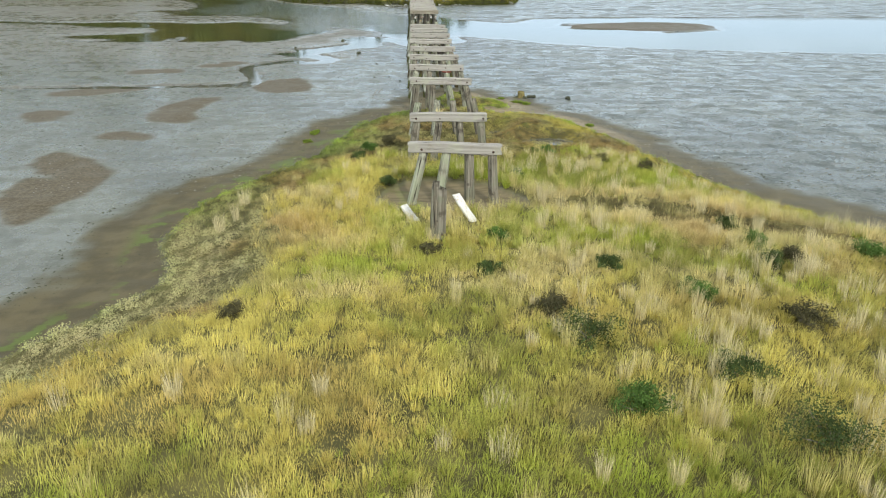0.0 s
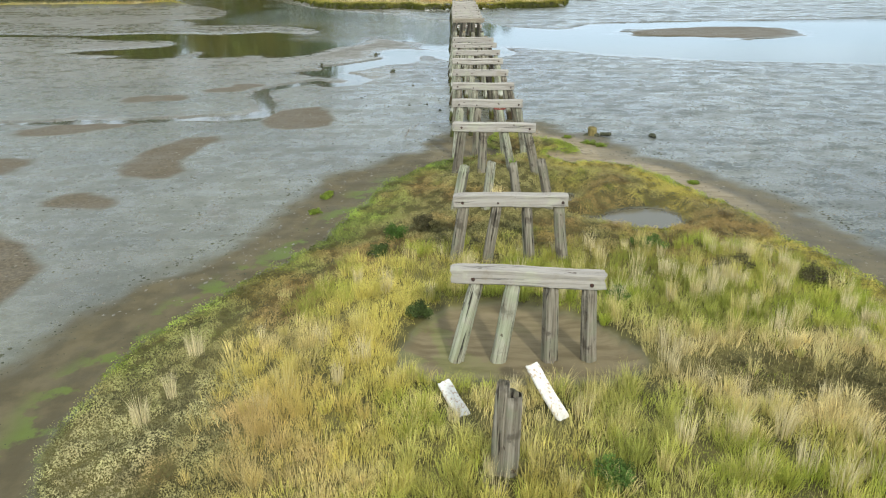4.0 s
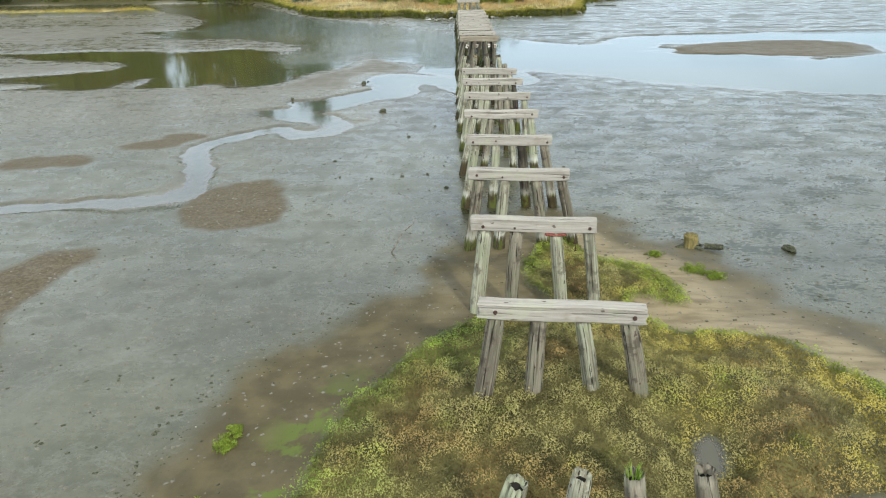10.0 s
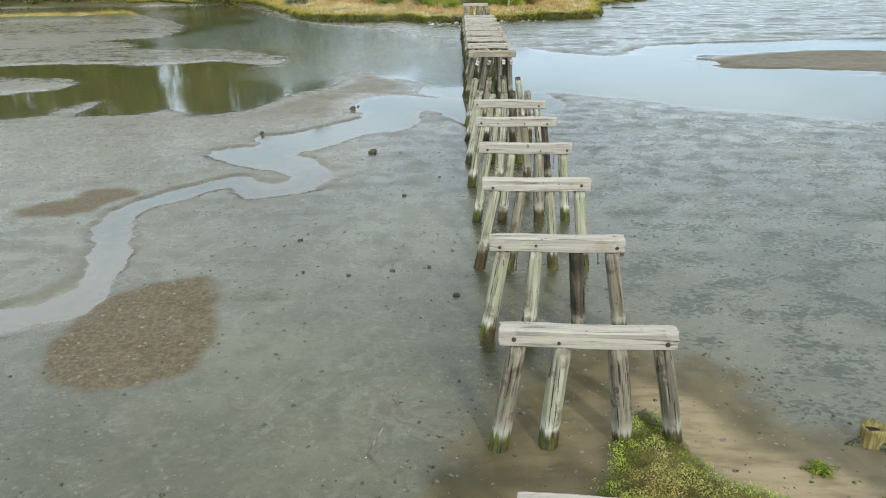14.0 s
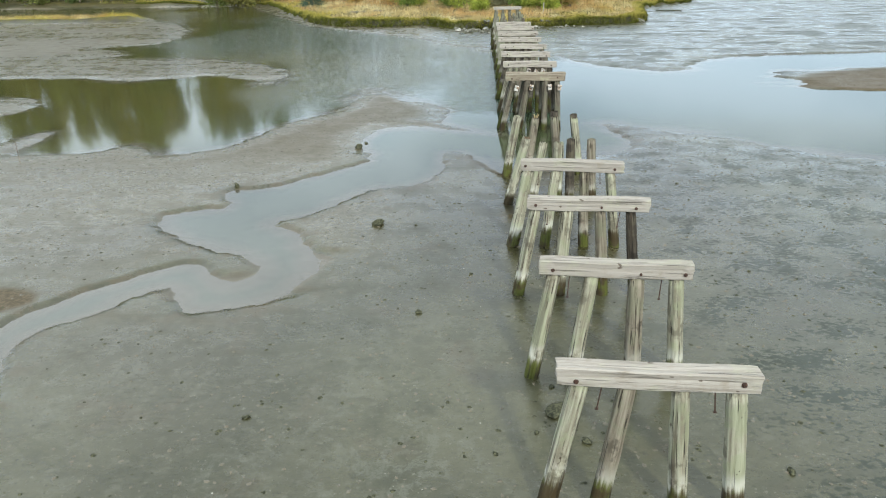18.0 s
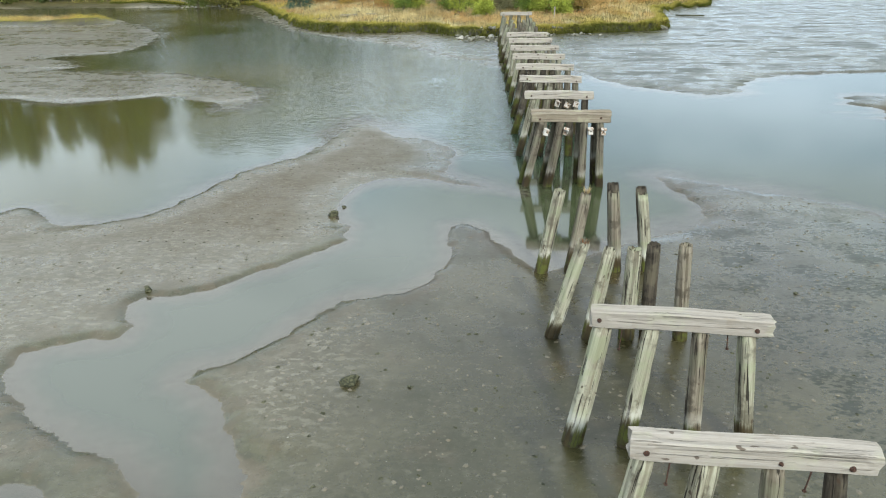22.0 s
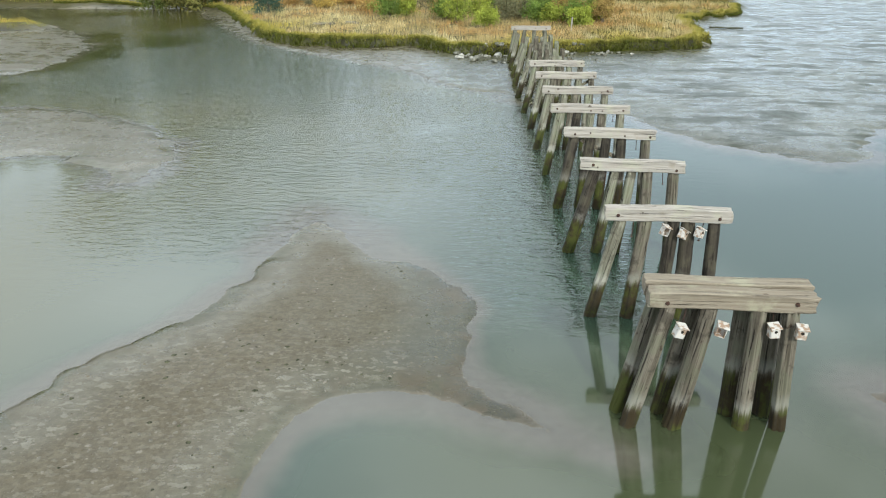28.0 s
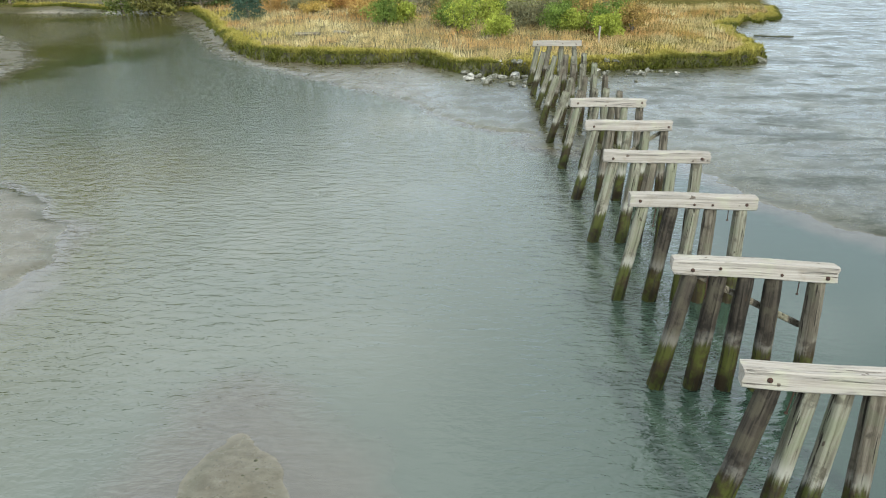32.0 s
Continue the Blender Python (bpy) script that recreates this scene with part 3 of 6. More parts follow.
def water_material(name, deep, shallow_tint, ripple, ior):
    """Turbid water: clear at its margins, cloudy green where it is deep, glossy on top."""
    m = bpy.data.materials.new(name)
    m.use_nodes = True
    nt = m.node_tree
    nt.nodes.clear()
    out = nt.nodes.new("ShaderNodeOutputMaterial")
    p = place_vec(nt, (1.0, 1.0, 1.0))
    calm = noise_of(nt, p, 0.05, 3)
    w1 = noise_of(nt, place_vec(nt, (0.8, 2.0, 1.0), turn=18), 1.8, 3, 0.55, 0.6)
    w2 = noise_of(nt, place_vec(nt, (1.0, 1.7, 1.0), turn=-24), 6.5, 2, 0.5)
    hgt = math_of(nt, "ADD", w1, math_of(nt, "MULTIPLY", w2, 0.34))
    bump = node(nt, "ShaderNodeBump", Distance=0.12)
    amount = math_of(nt, "MULTIPLY", attr_of(nt, "ripple"), ripple)
    nt.links.new(amount, bump.inputs["Strength"])
    nt.links.new(hgt, bump.inputs["Height"])
    clear = node(nt, "ShaderNodeBsdfTransparent", Color=(*shallow_tint, 1))
    cloud = node(nt, "ShaderNodeBsdfDiffuse", Color=(*deep, 1))
    gloss = node(nt, "ShaderNodeBsdfGlossy", Roughness=0.07)
    nt.links.new(bump.outputs[0], gloss.inputs["Normal"])
    # silty plume, paler than silt alone: bright sky reflection put into body colour
    tone = mix_of(nt, attr_of(nt, "plume_sheen"), deep, (0.142, 0.146, 0.112))
    tone = mix_of(nt, attr_of(nt, "slack"), tone, (0.066, 0.064, 0.020))
    tone = mix_of(nt, attr_of(nt, "silt"), tone, (0.062, 0.072, 0.052))
    tone = mix_of(nt, step_of(nt, attr_of(nt, "depth"), 0.13, 0.01), tone, (0.112, 0.103, 0.079))
    nt.links.new(tone, cloud.inputs["Color"])
    body = nt.nodes.new("ShaderNodeMixShader")
    depth = step_of(nt, attr_of(nt, "depth"), -0.30, 0.20)
    nt.links.new(depth, body.inputs[0])
    nt.links.new(clear.outputs[0], body.inputs[1])
    nt.links.new(cloud.outputs[0], body.inputs[2])
    fres = node(nt, "ShaderNodeFresnel", IOR=ior)
    nt.links.new(bump.outputs[0], fres.inputs["Normal"])
    full = nt.nodes.new("ShaderNodeMixShader")
    nt.links.new(fres.outputs[0], full.inputs[0])
    nt.links.new(body.outputs[0], full.inputs[1])
    nt.links.new(gloss.outputs[0], full.inputs[2])
    nt.links.new(full.outputs[0], out.inputs[0])
    return m


WATER_MAT = water_material("estuary_water", (0.023, 0.046, 0.031), (0.93, 0.92, 0.87), 0.46, 1.90)
POND_MAT = water_material("pond_water", (0.10, 0.092, 0.065), (0.9, 0.9, 0.84), 0.05, 1.4)


POST_TONES = {  # lichen-pale, plain grey, creosote-dark: light, dark and blotch colours, share of bleaching
    "pale": ((0.355, 0.35, 0.265), (0.19, 0.172, 0.122), (0.26, 0.295, 0.175), 0.62),
    "grey": ((0.25, 0.222, 0.170), (0.115, 0.098, 0.070), (0.185, 0.195, 0.125), 0.32),
    "dark": ((0.085, 0.072, 0.054), (0.028, 0.024, 0.018), (0.15, 0.135, 0.09), 0.22),
}


def wood(name, post=None, reach=None, tone=1.0, light=(0.385, 0.355, 0.312), shade=(0.25, 0.224, 0.188)):
    """Weathered timber. Caps have their grain along x, posts along z; posts in the tide carry a bleached band and slime below it."""
    m, nt, b = material(name, 0.85, 0.2)
    grain_v = place_vec(nt, (16, 16, 0.55), True) if post else place_vec(nt, (0.55, 20, 20), True)
    rnd = nt.nodes.new("ShaderNodeObjectInfo").outputs["Random"]
    comb = nt.nodes.new("ShaderNodeCombineXYZ")
    shift = math_of(nt, "MULTIPLY", rnd, 37.0)
    for k in range(3):
        nt.links.new(shift, comb.inputs[k])
    def shifted(vec):
        off = nt.nodes.new("ShaderNodeVectorMath")
        off.operation = "ADD"
        nt.links.new(vec, off.inputs[0])
        nt.links.new(comb.outputs[0], off.inputs[1])
        return off.outputs[0]
    along = shifted(grain_v)
    g = noise_of(nt, along, 1.0, 7, 0.68)
    streak = noise_of(nt, along, 0.32, 4, 0.6)
    crack = noise_of(nt, along, 1.5, 3, 0.5, 0.25)
    here = shifted(place_vec(nt, (1, 1, 1), True))
    blot = noise_of(nt, here, 2.0, 5, 0.62)
    knots = noise_of(nt, shifted(place_vec(nt, (1, 1, 0.6) if post else (0.6, 1, 1), True)), 6.0, 2, 0.5)
    if post:
        light, shade, lichen, bleach = POST_TONES[post]
        col = mix_of(nt, step_of(nt, g, 0.37, 0.60), shade, light)
        col = mix_of(nt, math_of(nt, "MULTIPLY", step_of(nt, blot, 0.48, 0.60), 0.45), col, lichen)
        col = mix_of(nt, math_of(nt, "MULTIPLY", step_of(nt, blot, 0.45, 0.36), 0.75), col, tuple(0.62 * c for c in shade))
        col = mix_of(nt, math_of(nt, "MULTIPLY", step_of(nt, streak, 0.56, 0.63), 0.55), col, (0.055, 0.045, 0.032))
        col = mix_of(nt, math_of(nt, "MULTIPLY", step_of(nt, crack, 0.615, 0.645), 0.92), col, (0.024, 0.020, 0.015))
    else:
        col = mix_of(nt, step_of(nt, g, 0.30, 0.66), shade, mix_of(nt, rnd, light, tuple(0.80 * c for c in light)))
        col = mix_of(nt, math_of(nt, "MULTIPLY", step_of(nt, blot, 0.50, 0.68), 0.35), col, (0.36, 0.37, 0.25))
        col = mix_of(nt, math_of(nt, "MULTIPLY", step_of(nt, blot, 0.43, 0.30), 0.45), col, (0.20, 0.165, 0.115))
        col = mix_of(nt, math_of(nt, "MULTIPLY", step_of(nt, streak, 0.66, 0.70), 0.5), col, (0.09, 0.072, 0.05))
        col = mix_of(nt, math_of(nt, "MULTIPLY", step_of(nt, crack, 0.685, 0.705), 0.85), col, (0.040, 0.032, 0.024))
    col = mix_of(nt, math_of(nt, "MULTIPLY", step_of(nt, knots, 0.70, 0.73), 0.8), col, (0.06, 0.04, 0.026))
    if reach is not None:
        z = nt.nodes.new("ShaderNodeSeparateXYZ")
        nt.links.new(nt.nodes.new("ShaderNodeNewGeometry").outputs["Position"], z.inputs[0])
        zz = math_of(nt, "ADD", z.outputs["Z"], math_of(nt, "MULTIPLY", math_of(nt, "SUBTRACT", g, 0.5), 0.6))
        zz = math_of(nt, "ADD", zz, math_of(nt, "MULTIPLY", math_of(nt, "SUBTRACT", rnd, 0.5), 0.22))
        band = math_of(nt, "MULTIPLY", step_of(nt, zz, reach + 0.02, reach + 0.14), step_of(nt, zz, reach + 0.50, reach + 0.16))
        band = math_of(nt, "MULTIPLY", band, step_of(nt, blot, 0.40, 0.54))
        col = mix_of(nt, math_of(nt, "MULTIPLY", band, bleach), col, (0.60, 0.585, 0.52))
        low = step_of(nt, zz, reach + 0.22, reach - 0.06)
        slime = mix_of(nt, step_of(nt, blot, 0.44, 0.58), (0.040, 0.028, 0.010), (0.072, 0.082, 0.012))
        slime = mix_of(nt, step_of(nt, g, 0.52, 0.62), slime, (0.022, 0.018, 0.010))
        col = mix_of(nt, math_of(nt, "MULTIPLY", low, 0.94), col, slime)
    col = mix_of(nt, 1.0, col, (tone, tone, tone), "MULTIPLY")
    nt.links.new(col, b.inputs["Base Color"])
    bump_of(nt, b, math_of(nt, "ADD", g, math_of(nt, "MULTIPLY", step_of(nt, crack, 0.60, 0.69), -1.2)), 0.9, 0.025)
    return m


CAP_BROWN = wood("brown_cap_timber", light=(0.275, 0.237, 0.18), shade=(0.16, 0.132, 0.094))
CAP_WOOD = wood("weathered_cap_timber")
POSTS = {(where, tone): wood(tone + "_" + where + "_post", tone, reach, dim) for where, reach, dim in (("dry", None, 0.95), ("tidal", 0.48, 0.95), ("channel", 0.80, 0.60)) for tone in POST_TONES}
PILE_DRY = POSTS["dry", "grey"]
PILE_BROWN = wood("brown_channel_post", "grey", 0.30, 0.62)
IRON, nt, b = material("rusty_iron", 0.8, 0.3)
nt.links.new(mix_of(nt, step_of(nt, noise_of(nt, place_vec(nt), 60.0, 4), 0.4, 0.6), (0.028, 0.020, 0.017), (0.075, 0.036, 0.022)), b.inputs["Base Color"])
RED, nt, b = material("faded_red_board", 0.8, 0.2)
nt.links.new(mix_of(nt, step_of(nt, noise_of(nt, place_vec(nt), 25.0, 4), 0.4, 0.6), (0.15, 0.040, 0.032), (0.23, 0.085, 0.062)), b.inputs["Base Color"])
BOX_WHITE, nt, b = material("weathered_white_paint", 0.7, 0.3)
nt.links.new(mix_of(nt, step_of(nt, noise_of(nt, place_vec(nt), 11.0, 5), 0.46, 0.60), (0.47, 0.45, 0.41), (0.26, 0.18, 0.12)), b.inputs["Base Color"])
WHITE, nt, b = material("chipped_white_paint", 0.7, 0.3)
nt.links.new(mix_of(nt, step_of(nt, noise_of(nt, place_vec(nt), 18.0, 5), 0.52, 0.66), (0.56, 0.54, 0.49), (0.34, 0.25, 0.17)), b.inputs["Base Color"])
# near-black colour that stands for the shade inside holes
DARK, nt, b = material("hole_shade", 0.9, 0.1)
b.inputs["Base Color"].default_value = (0.02, 0.018, 0.015, 1)
ROCK, nt, b = material("weedy_rock", 0.75, 0.3)
nt.links.new(mix_of(nt, step_of(nt, noise_of(nt, place_vec(nt), 6.0, 5), 0.42, 0.6), (0.07, 0.07, 0.045), (0.20, 0.195, 0.165)), b.inputs["Base Color"])
bump_of(nt, b, noise_of(nt, place_vec(nt), 14.0, 5), 0.7, 0.04)
PALE_ROCK, nt, b = material("pale_rock", 0.8, 0.3)
nt.links.new(mix_of(nt, step_of(nt, noise_of(nt, place_vec(nt), 5.0, 5), 0.40, 0.6), (0.22, 0.21, 0.18), (0.42, 0.41, 0.36)), b.inputs["Base Color"])
CAST_MUD, nt, b = material("pale_cast_mud", 0.7, 0.3)
nt.links.new(mix_of(nt, step_of(nt, noise_of(nt, place_vec(nt), 9.0, 4), 0.4, 0.6), (0.115, 0.100, 0.077), (0.178, 0.160, 0.126)), b.inputs["Base Color"])
WEED, nt, b = material("dark_seaweed", 0.85, 0.15)
nt.links.new(mix_of(nt, step_of(nt, noise_of(nt, place_vec(nt), 20.0, 4), 0.42, 0.6), (0.03, 0.032, 0.02), (0.085, 0.085, 0.05)), b.inputs["Base Color"])
STUMP_WOOD, nt, b = material("rotten_stump", 0.85, 0.2)
nt.links.new(mix_of(nt, step_of(nt, noise_of(nt, place_vec(nt, (9, 9, 1.5)), 3.0, 5), 0.38, 0.66), (0.10, 0.082, 0.03), (0.21, 0.17, 0.065)), b.inputs["Base Color"])
BARK, nt, b = material("bark", 0.9, 0.2)
nt.links.new(mix_of(nt, step_of(nt, noise_of(nt, place_vec(nt, (6, 6, 1)), 2.0, 5), 0.4, 0.6), (0.09, 0.07, 0.05), (0.22, 0.19, 0.15)), b.inputs["Base Color"])


def leaf_material(name, through_it=0.35):
    """Blades and leaves coloured by their own tint."""
    m, nt, b = material(name, 0.75, 0.15)
    src = attr_of(nt, "tint", "Color")
    jitter = nt.nodes.new("ShaderNodeNewGeometry").outputs["Random Per Island"]
    c = mix_of(nt, 1.0, src, mix_of(nt, jitter, (0.80, 0.81, 0.78), (1.18, 1.16, 1.12)), "MULTIPLY")
    nt.links.new(c, b.inputs["Base Color"])
    tr = nt.nodes.new("ShaderNodeBsdfTranslucent")
    nt.links.new(c, tr.inputs["Color"])
    mx = nt.nodes.new("ShaderNodeMixShader")
    mx.inputs[0].default_value = through_it
    nt.links.new(b.outputs[0], mx.inputs[1])
    nt.links.new(tr.outputs[0], mx.inputs[2])
    nt.links.new(mx.outputs[0], nt.nodes["Material Output"].inputs["Surface"])
    return m


BLADE = leaf_material("grass_blades", 0.22)
LEAF = leaf_material("shrub_leaves", 0.2)

# ---- ground ----
gx = steps(((-24, -17, 0.25), (-17, 4.5, 0.14), (4.5, 20, 0.25)), -1500, 1500)
gy = steps(((-8, 12, 0.28), (12, 82, 0.15), (82, 126, 0.24)), -800, 2500)
X, Y = np.meshgrid(gx, gy)
S = shape(X.ravel(), Y.ravel())
nx, ny = len(gx), len(gy)
idx = np.arange(nx * ny).reshape(ny, nx)
quads = np.stack((idx[:-1, :-1], idx[:-1, 1:], idx[1:, 1:], idx[1:, :-1]), -1).reshape(-1, 4)
me = mesh_np("ground", np.stack((X.ravel(), Y.ravel(), S["h"]), 1), quads, True, (GROUND,))
S["edge"] = np.clip(S["mud"], -0.5, 1.5) + 2 * smooth(72, 82, Y.ravel())
S["pale"] = smooth(-5, -10, X.ravel() + 2 * fbm(X.ravel(), Y.ravel(), 6, 3, 104)) * smooth(36, 58, Y.ravel() + 6 * fbm(X.ravel(), Y.ravel(), 9, 3, 105)) * smooth(0.05, 0.8, S["mud"])
# strip along the bank's foot where the undercut's shade is painted
S["peat_shade"] = smooth(-0.50, -0.15, S["bank"] + 0.4 * fbm(X.ravel(), Y.ravel(), 1.2, 2, 106)) * (1 - smooth(0.25, 0.5, S["bank"]))
S["under"] = np.clip(WATER - S["h"], -0.1, 0.5)
S["murk"] = smooth(44, 56, Y.ravel() + 2 * fbm(X.ravel(), Y.ravel(), 4, 3, 107)) * smooth(72, 66, Y.ravel()) * smooth(-9, -5, X.ravel()) * smooth(9, 5, X.ravel())
S["outer"] = smooth(2.5, 5, X.ravel()) * smooth(76, 84, Y.ravel())
S["algae"] = 0.8 * smooth(-1.4, -0.4, S["isle"]) * smooth(1, -2, X.ravel()) * smooth(25, 22, Y.ravel())
S["scum"] = smooth(1, -3, X.ravel()) * smooth(52, 40, Y.ravel())
S["film"] = smooth(1.5, 6, X.ravel()) * smooth(100, 80, Y.ravel()) * smooth(16, 30, Y.ravel() + X.ravel()) * smooth(0.2, 1.5, S["mud"])
for key in ("grass", "sand", "scarp", "brown", "casts", "edge", "peat_shade", "pale", "film", "under", "scum", "algae", "outer", "murk"):
    add_float(me, key, S[key])
xf, yf = X.ravel(), Y.ravel()
add_float(me, "weed", np.clip(0.25 + 0.75 * smooth(1, 4, xf) * smooth(70, 60, yf), 0, 1) * (1 - 0.7 * smooth(64, 78, yf)) * (1 - S["sand"]))
tagged(new("ground", me), "grey tidal mudflat with sandy shores and a low island", "ground", kind="structure")

# ---- water: only where the ground lies below it ----
low = (S["h"] < WATER + 0.01)
lowq = low[quads].any(1)
used = np.unique(quads[lowq])
remap = np.full(nx * ny, -1)
remap[used] = np.arange(len(used))
wv = np.stack((xf[used], yf[used], np.full(len(used), WATER)), 1)
me = mesh_np("water", wv, remap[quads[lowq]], True, (WATER_MAT,))
add_float(me, "depth", np.clip(WATER - S["h"][used], 0, 2))
rippled = np.maximum(smooth(68.5, 80, wv[:, 1]) * smooth(-24, -13, wv[:, 0]), smooth(80, 98, wv[:, 1])) * (0.15 + 0.85 * smooth(-0.25, 0.35, fbm(wv[:, 0], wv[:, 1], 14, 3, 101) + 0.3 * smooth(80, 105, wv[:, 1]))) * (1 - 0.25 * smooth(-9, -4, wv[:, 0]) * smooth(100, 80, wv[:, 1])) * (1 - 0.85 * smooth(0.5, 3, wv[:, 0]) * smooth(100, 90, wv[:, 1]))
lee = smooth(-7, -3.5, wv[:, 0]) * smooth(1.2, -0.3, wv[:, 0]) * smooth(69.5, 73, wv[:, 1]) * smooth(108, 98, wv[:, 1])      # wavelets about the posts
add_float(me, "ripple", np.maximum(rippled, 0.95 * lee))
add_float(me, "slack", np.maximum(smooth(-12, -19, wv[:, 0] + 2 * fbm(wv[:, 0], wv[:, 1], 9, 2, 102)) * smooth(56, 64, wv[:, 1]) * (1 - 0.75 * smooth(92, 104, wv[:, 1]) * smooth(-42, -30, wv[:, 0])), 0.50 * smooth(73, 66, wv[:, 1]) * smooth(-9, -4, wv[:, 0])))
add_float(me, "silt", smooth(66.5, 60, wv[:, 1]) * smooth(-1.5, -3.5, wv[:, 0]) * smooth(-17, -15, wv[:, 0]) + smooth(48, 44, wv[:, 1]) * smooth(-14, -16, wv[:, 0]))
wx, wy = wv[:, 0], wv[:, 1]
# where silty water is also brightened in colour for reflected sky
add_float(me, "plume_sheen", np.exp(-((wx + 12.5 - 0.22 * (wy - 78)) / 8.5) ** 2) * (0.55 * smooth(64, 72, wy) + 0.45 * smooth(76, 88, wy)) * smooth(128, 98, wy) * (0.65 + 0.35 * smooth(-0.4, 0.4, fbm(wx, wy, 8, 3, 103))))
tagged(new("water", me), "green turbid tidal channel with light ripples", "water", kind="structure")

px_, py_ = np.meshgrid(np.arange(1.4, 7.2, 0.13), np.arange(16.5, 24.3, 0.13))
pidx = np.arange(px_.size).reshape(px_.shape)
pq = np.stack((pidx[:-1, :-1], pidx[:-1, 1:], pidx[1:, 1:], pidx[1:, :-1]), -1).reshape(-1, 4)
pd = shape(px_.ravel(), py_.ravel())
POND_Z = 0.15
pq = pq[(pd["h"] < POND_Z)[pq].any(1)]
pu = np.unique(pq)
rm = np.full(px_.size, -1)
rm[pu] = np.arange(len(pu))
me = mesh_np("pond_water", np.stack((px_.ravel()[pu], py_.ravel()[pu], np.full(len(pu), POND_Z)), 1), rm[pq], True, (POND_MAT,))
add_float(me, "depth", np.clip(2.5 * (POND_Z - pd["h"][pu]), 0, 1))
add_float(me, "ripple", np.full(len(pu), 0.1))
tagged(new("pond_water", me), "still muddy pond in the marsh plants", "pond", kind="structure")


# ---- trestle ----
def pile_mesh(length, radius, rng, rot=0.0, sides=22):
    """A round timber pile along z from 0 to length: tapered, furrowed, with a worn or rotted-out head."""
    rings = max(8, int(length / 0.22))
    verts, faces = [], []
    furrow = [rng.choice((-0.12, -0.03, 0.0, 0.02, 0.03)) for _ in range(sides)]
    split = rng.randrange(sides)
    bow = rng.uniform(-0.03, 0.03)
    for r in range(rings + 1):
        f = r / rings
        rad = radius * (1.06 - 0.12 * f)
        for s in range(sides):
            a = 2 * math.pi * s / sides
            k = rad * (1 + furrow[s] + rng.uniform(-0.025, 0.025))
            if s == split:
                k *= 0.72
            if r == rings:
                k *= 0.93
            verts.append((k * math.cos(a) + bow * math.sin(math.pi * f), k * math.sin(a), f * length + (rng.uniform(-0.022, 0.012) * (1 + 0.6 * rot) if r == rings else 0)))
    for r in range(rings):
        for s in range(sides):
            t = (s + 1) % sides
            faces.append((r * sides + s, r * sides + t, (r + 1) * sides + t, (r + 1) * sides + s))
    # the head: a rim and a hollow
    top = rings * sides
    hollow = len(verts)
    for s in range(sides):
        x, y, z = verts[top + s]
        verts.append((x * 0.74, y * 0.74, length - (0.02 + 0.22 * rot) + rng.uniform(-0.02, 0.02)))
    for s in range(sides):
        t = (s + 1) % sides
        faces.append((top + s, top + t, hollow + t, hollow + s))
    me = bpy.data.meshes.new("timber_post")
    me.from_pydata(verts, [], faces + [tuple(range(hollow, hollow + sides))])
    me.polygons.foreach_set("use_smooth", [True] * len(me.polygons))
    me.polygons[len(me.polygons) - 1].use_smooth = False
    # deeply rotted heads get a near-black floor, the hollow's shade as colour
    if rot > 0.35:
        me.materials.append(None)
        me.materials.append(DARK)
        me.polygons[len(me.polygons) - 1].material_index = 1
    return me


def cap_mesh(length, wide, high, rng, worn=1.0):
    """A squared cap timber along x with rounded arrises, worn ends and drying checks."""
    nseg = 26
    prof = []
    c = 0.022
    w, h = wide / 2, high / 2
    for x, y in ((-w + c, -h), (0, -h), (w - c, -h), (w, -h + c), (w, 0), (w, h - c), (w - c, h), (w * 0.3, h), (-w * 0.3, h), (-w + c, h), (-w, h - c), (-w, h * 0.35), (-w, -h * 0.3), (-w, -h + c)):
        prof.append((x, y))
    n = len(prof)
    verts, faces = [], []
    for i in range(nseg + 1):
        f = i / nseg
        x = (f - 0.5) * length
        end = max(0.0, 1 - min(f, 1 - f) / 0.05)
        sag = 0.012 * math.sin(f * 7 + worn * 9)
        for k, (y, z) in enumerate(prof):
            s = 1 - 0.05 * end * worn
            dx = rng.uniform(-0.03, 0.03) * worn if i in (0, nseg) else 0
            chk = -0.014 if (k in (8, 11) and 0.1 < f < 0.93) else 0
            verts.append((x + dx, y * s - (chk if k == 11 else 0), z * s + sag + (chk if k == 8 else 0) + rng.uniform(-0.004, 0.004)))
    for i in range(nseg):
        for k in range(n):
            m = (k + 1) % n
            faces.append((i * n + k, (i + 1) * n + k, (i + 1) * n + m, i * n + m))
    faces.append(tuple(range(n)))
    faces.append(tuple(range((nseg + 1) * n - 1, nseg * n - 1, -1)))
    me = bpy.data.meshes.new("cap_beam")
    me.from_pydata(verts, [], faces)
    bm = bmesh.new()
    bm.from_mesh(me)
    bmesh.ops.recalc_face_normals(bm, faces=bm.faces)
    bm.to_mesh(me)
    bm.free()
    return me


def board_mesh(length, wide, thick, rng, name="board"):
    me = cap_mesh(length, wide, thick, rng, 0.8)
    me.name = name
    return me


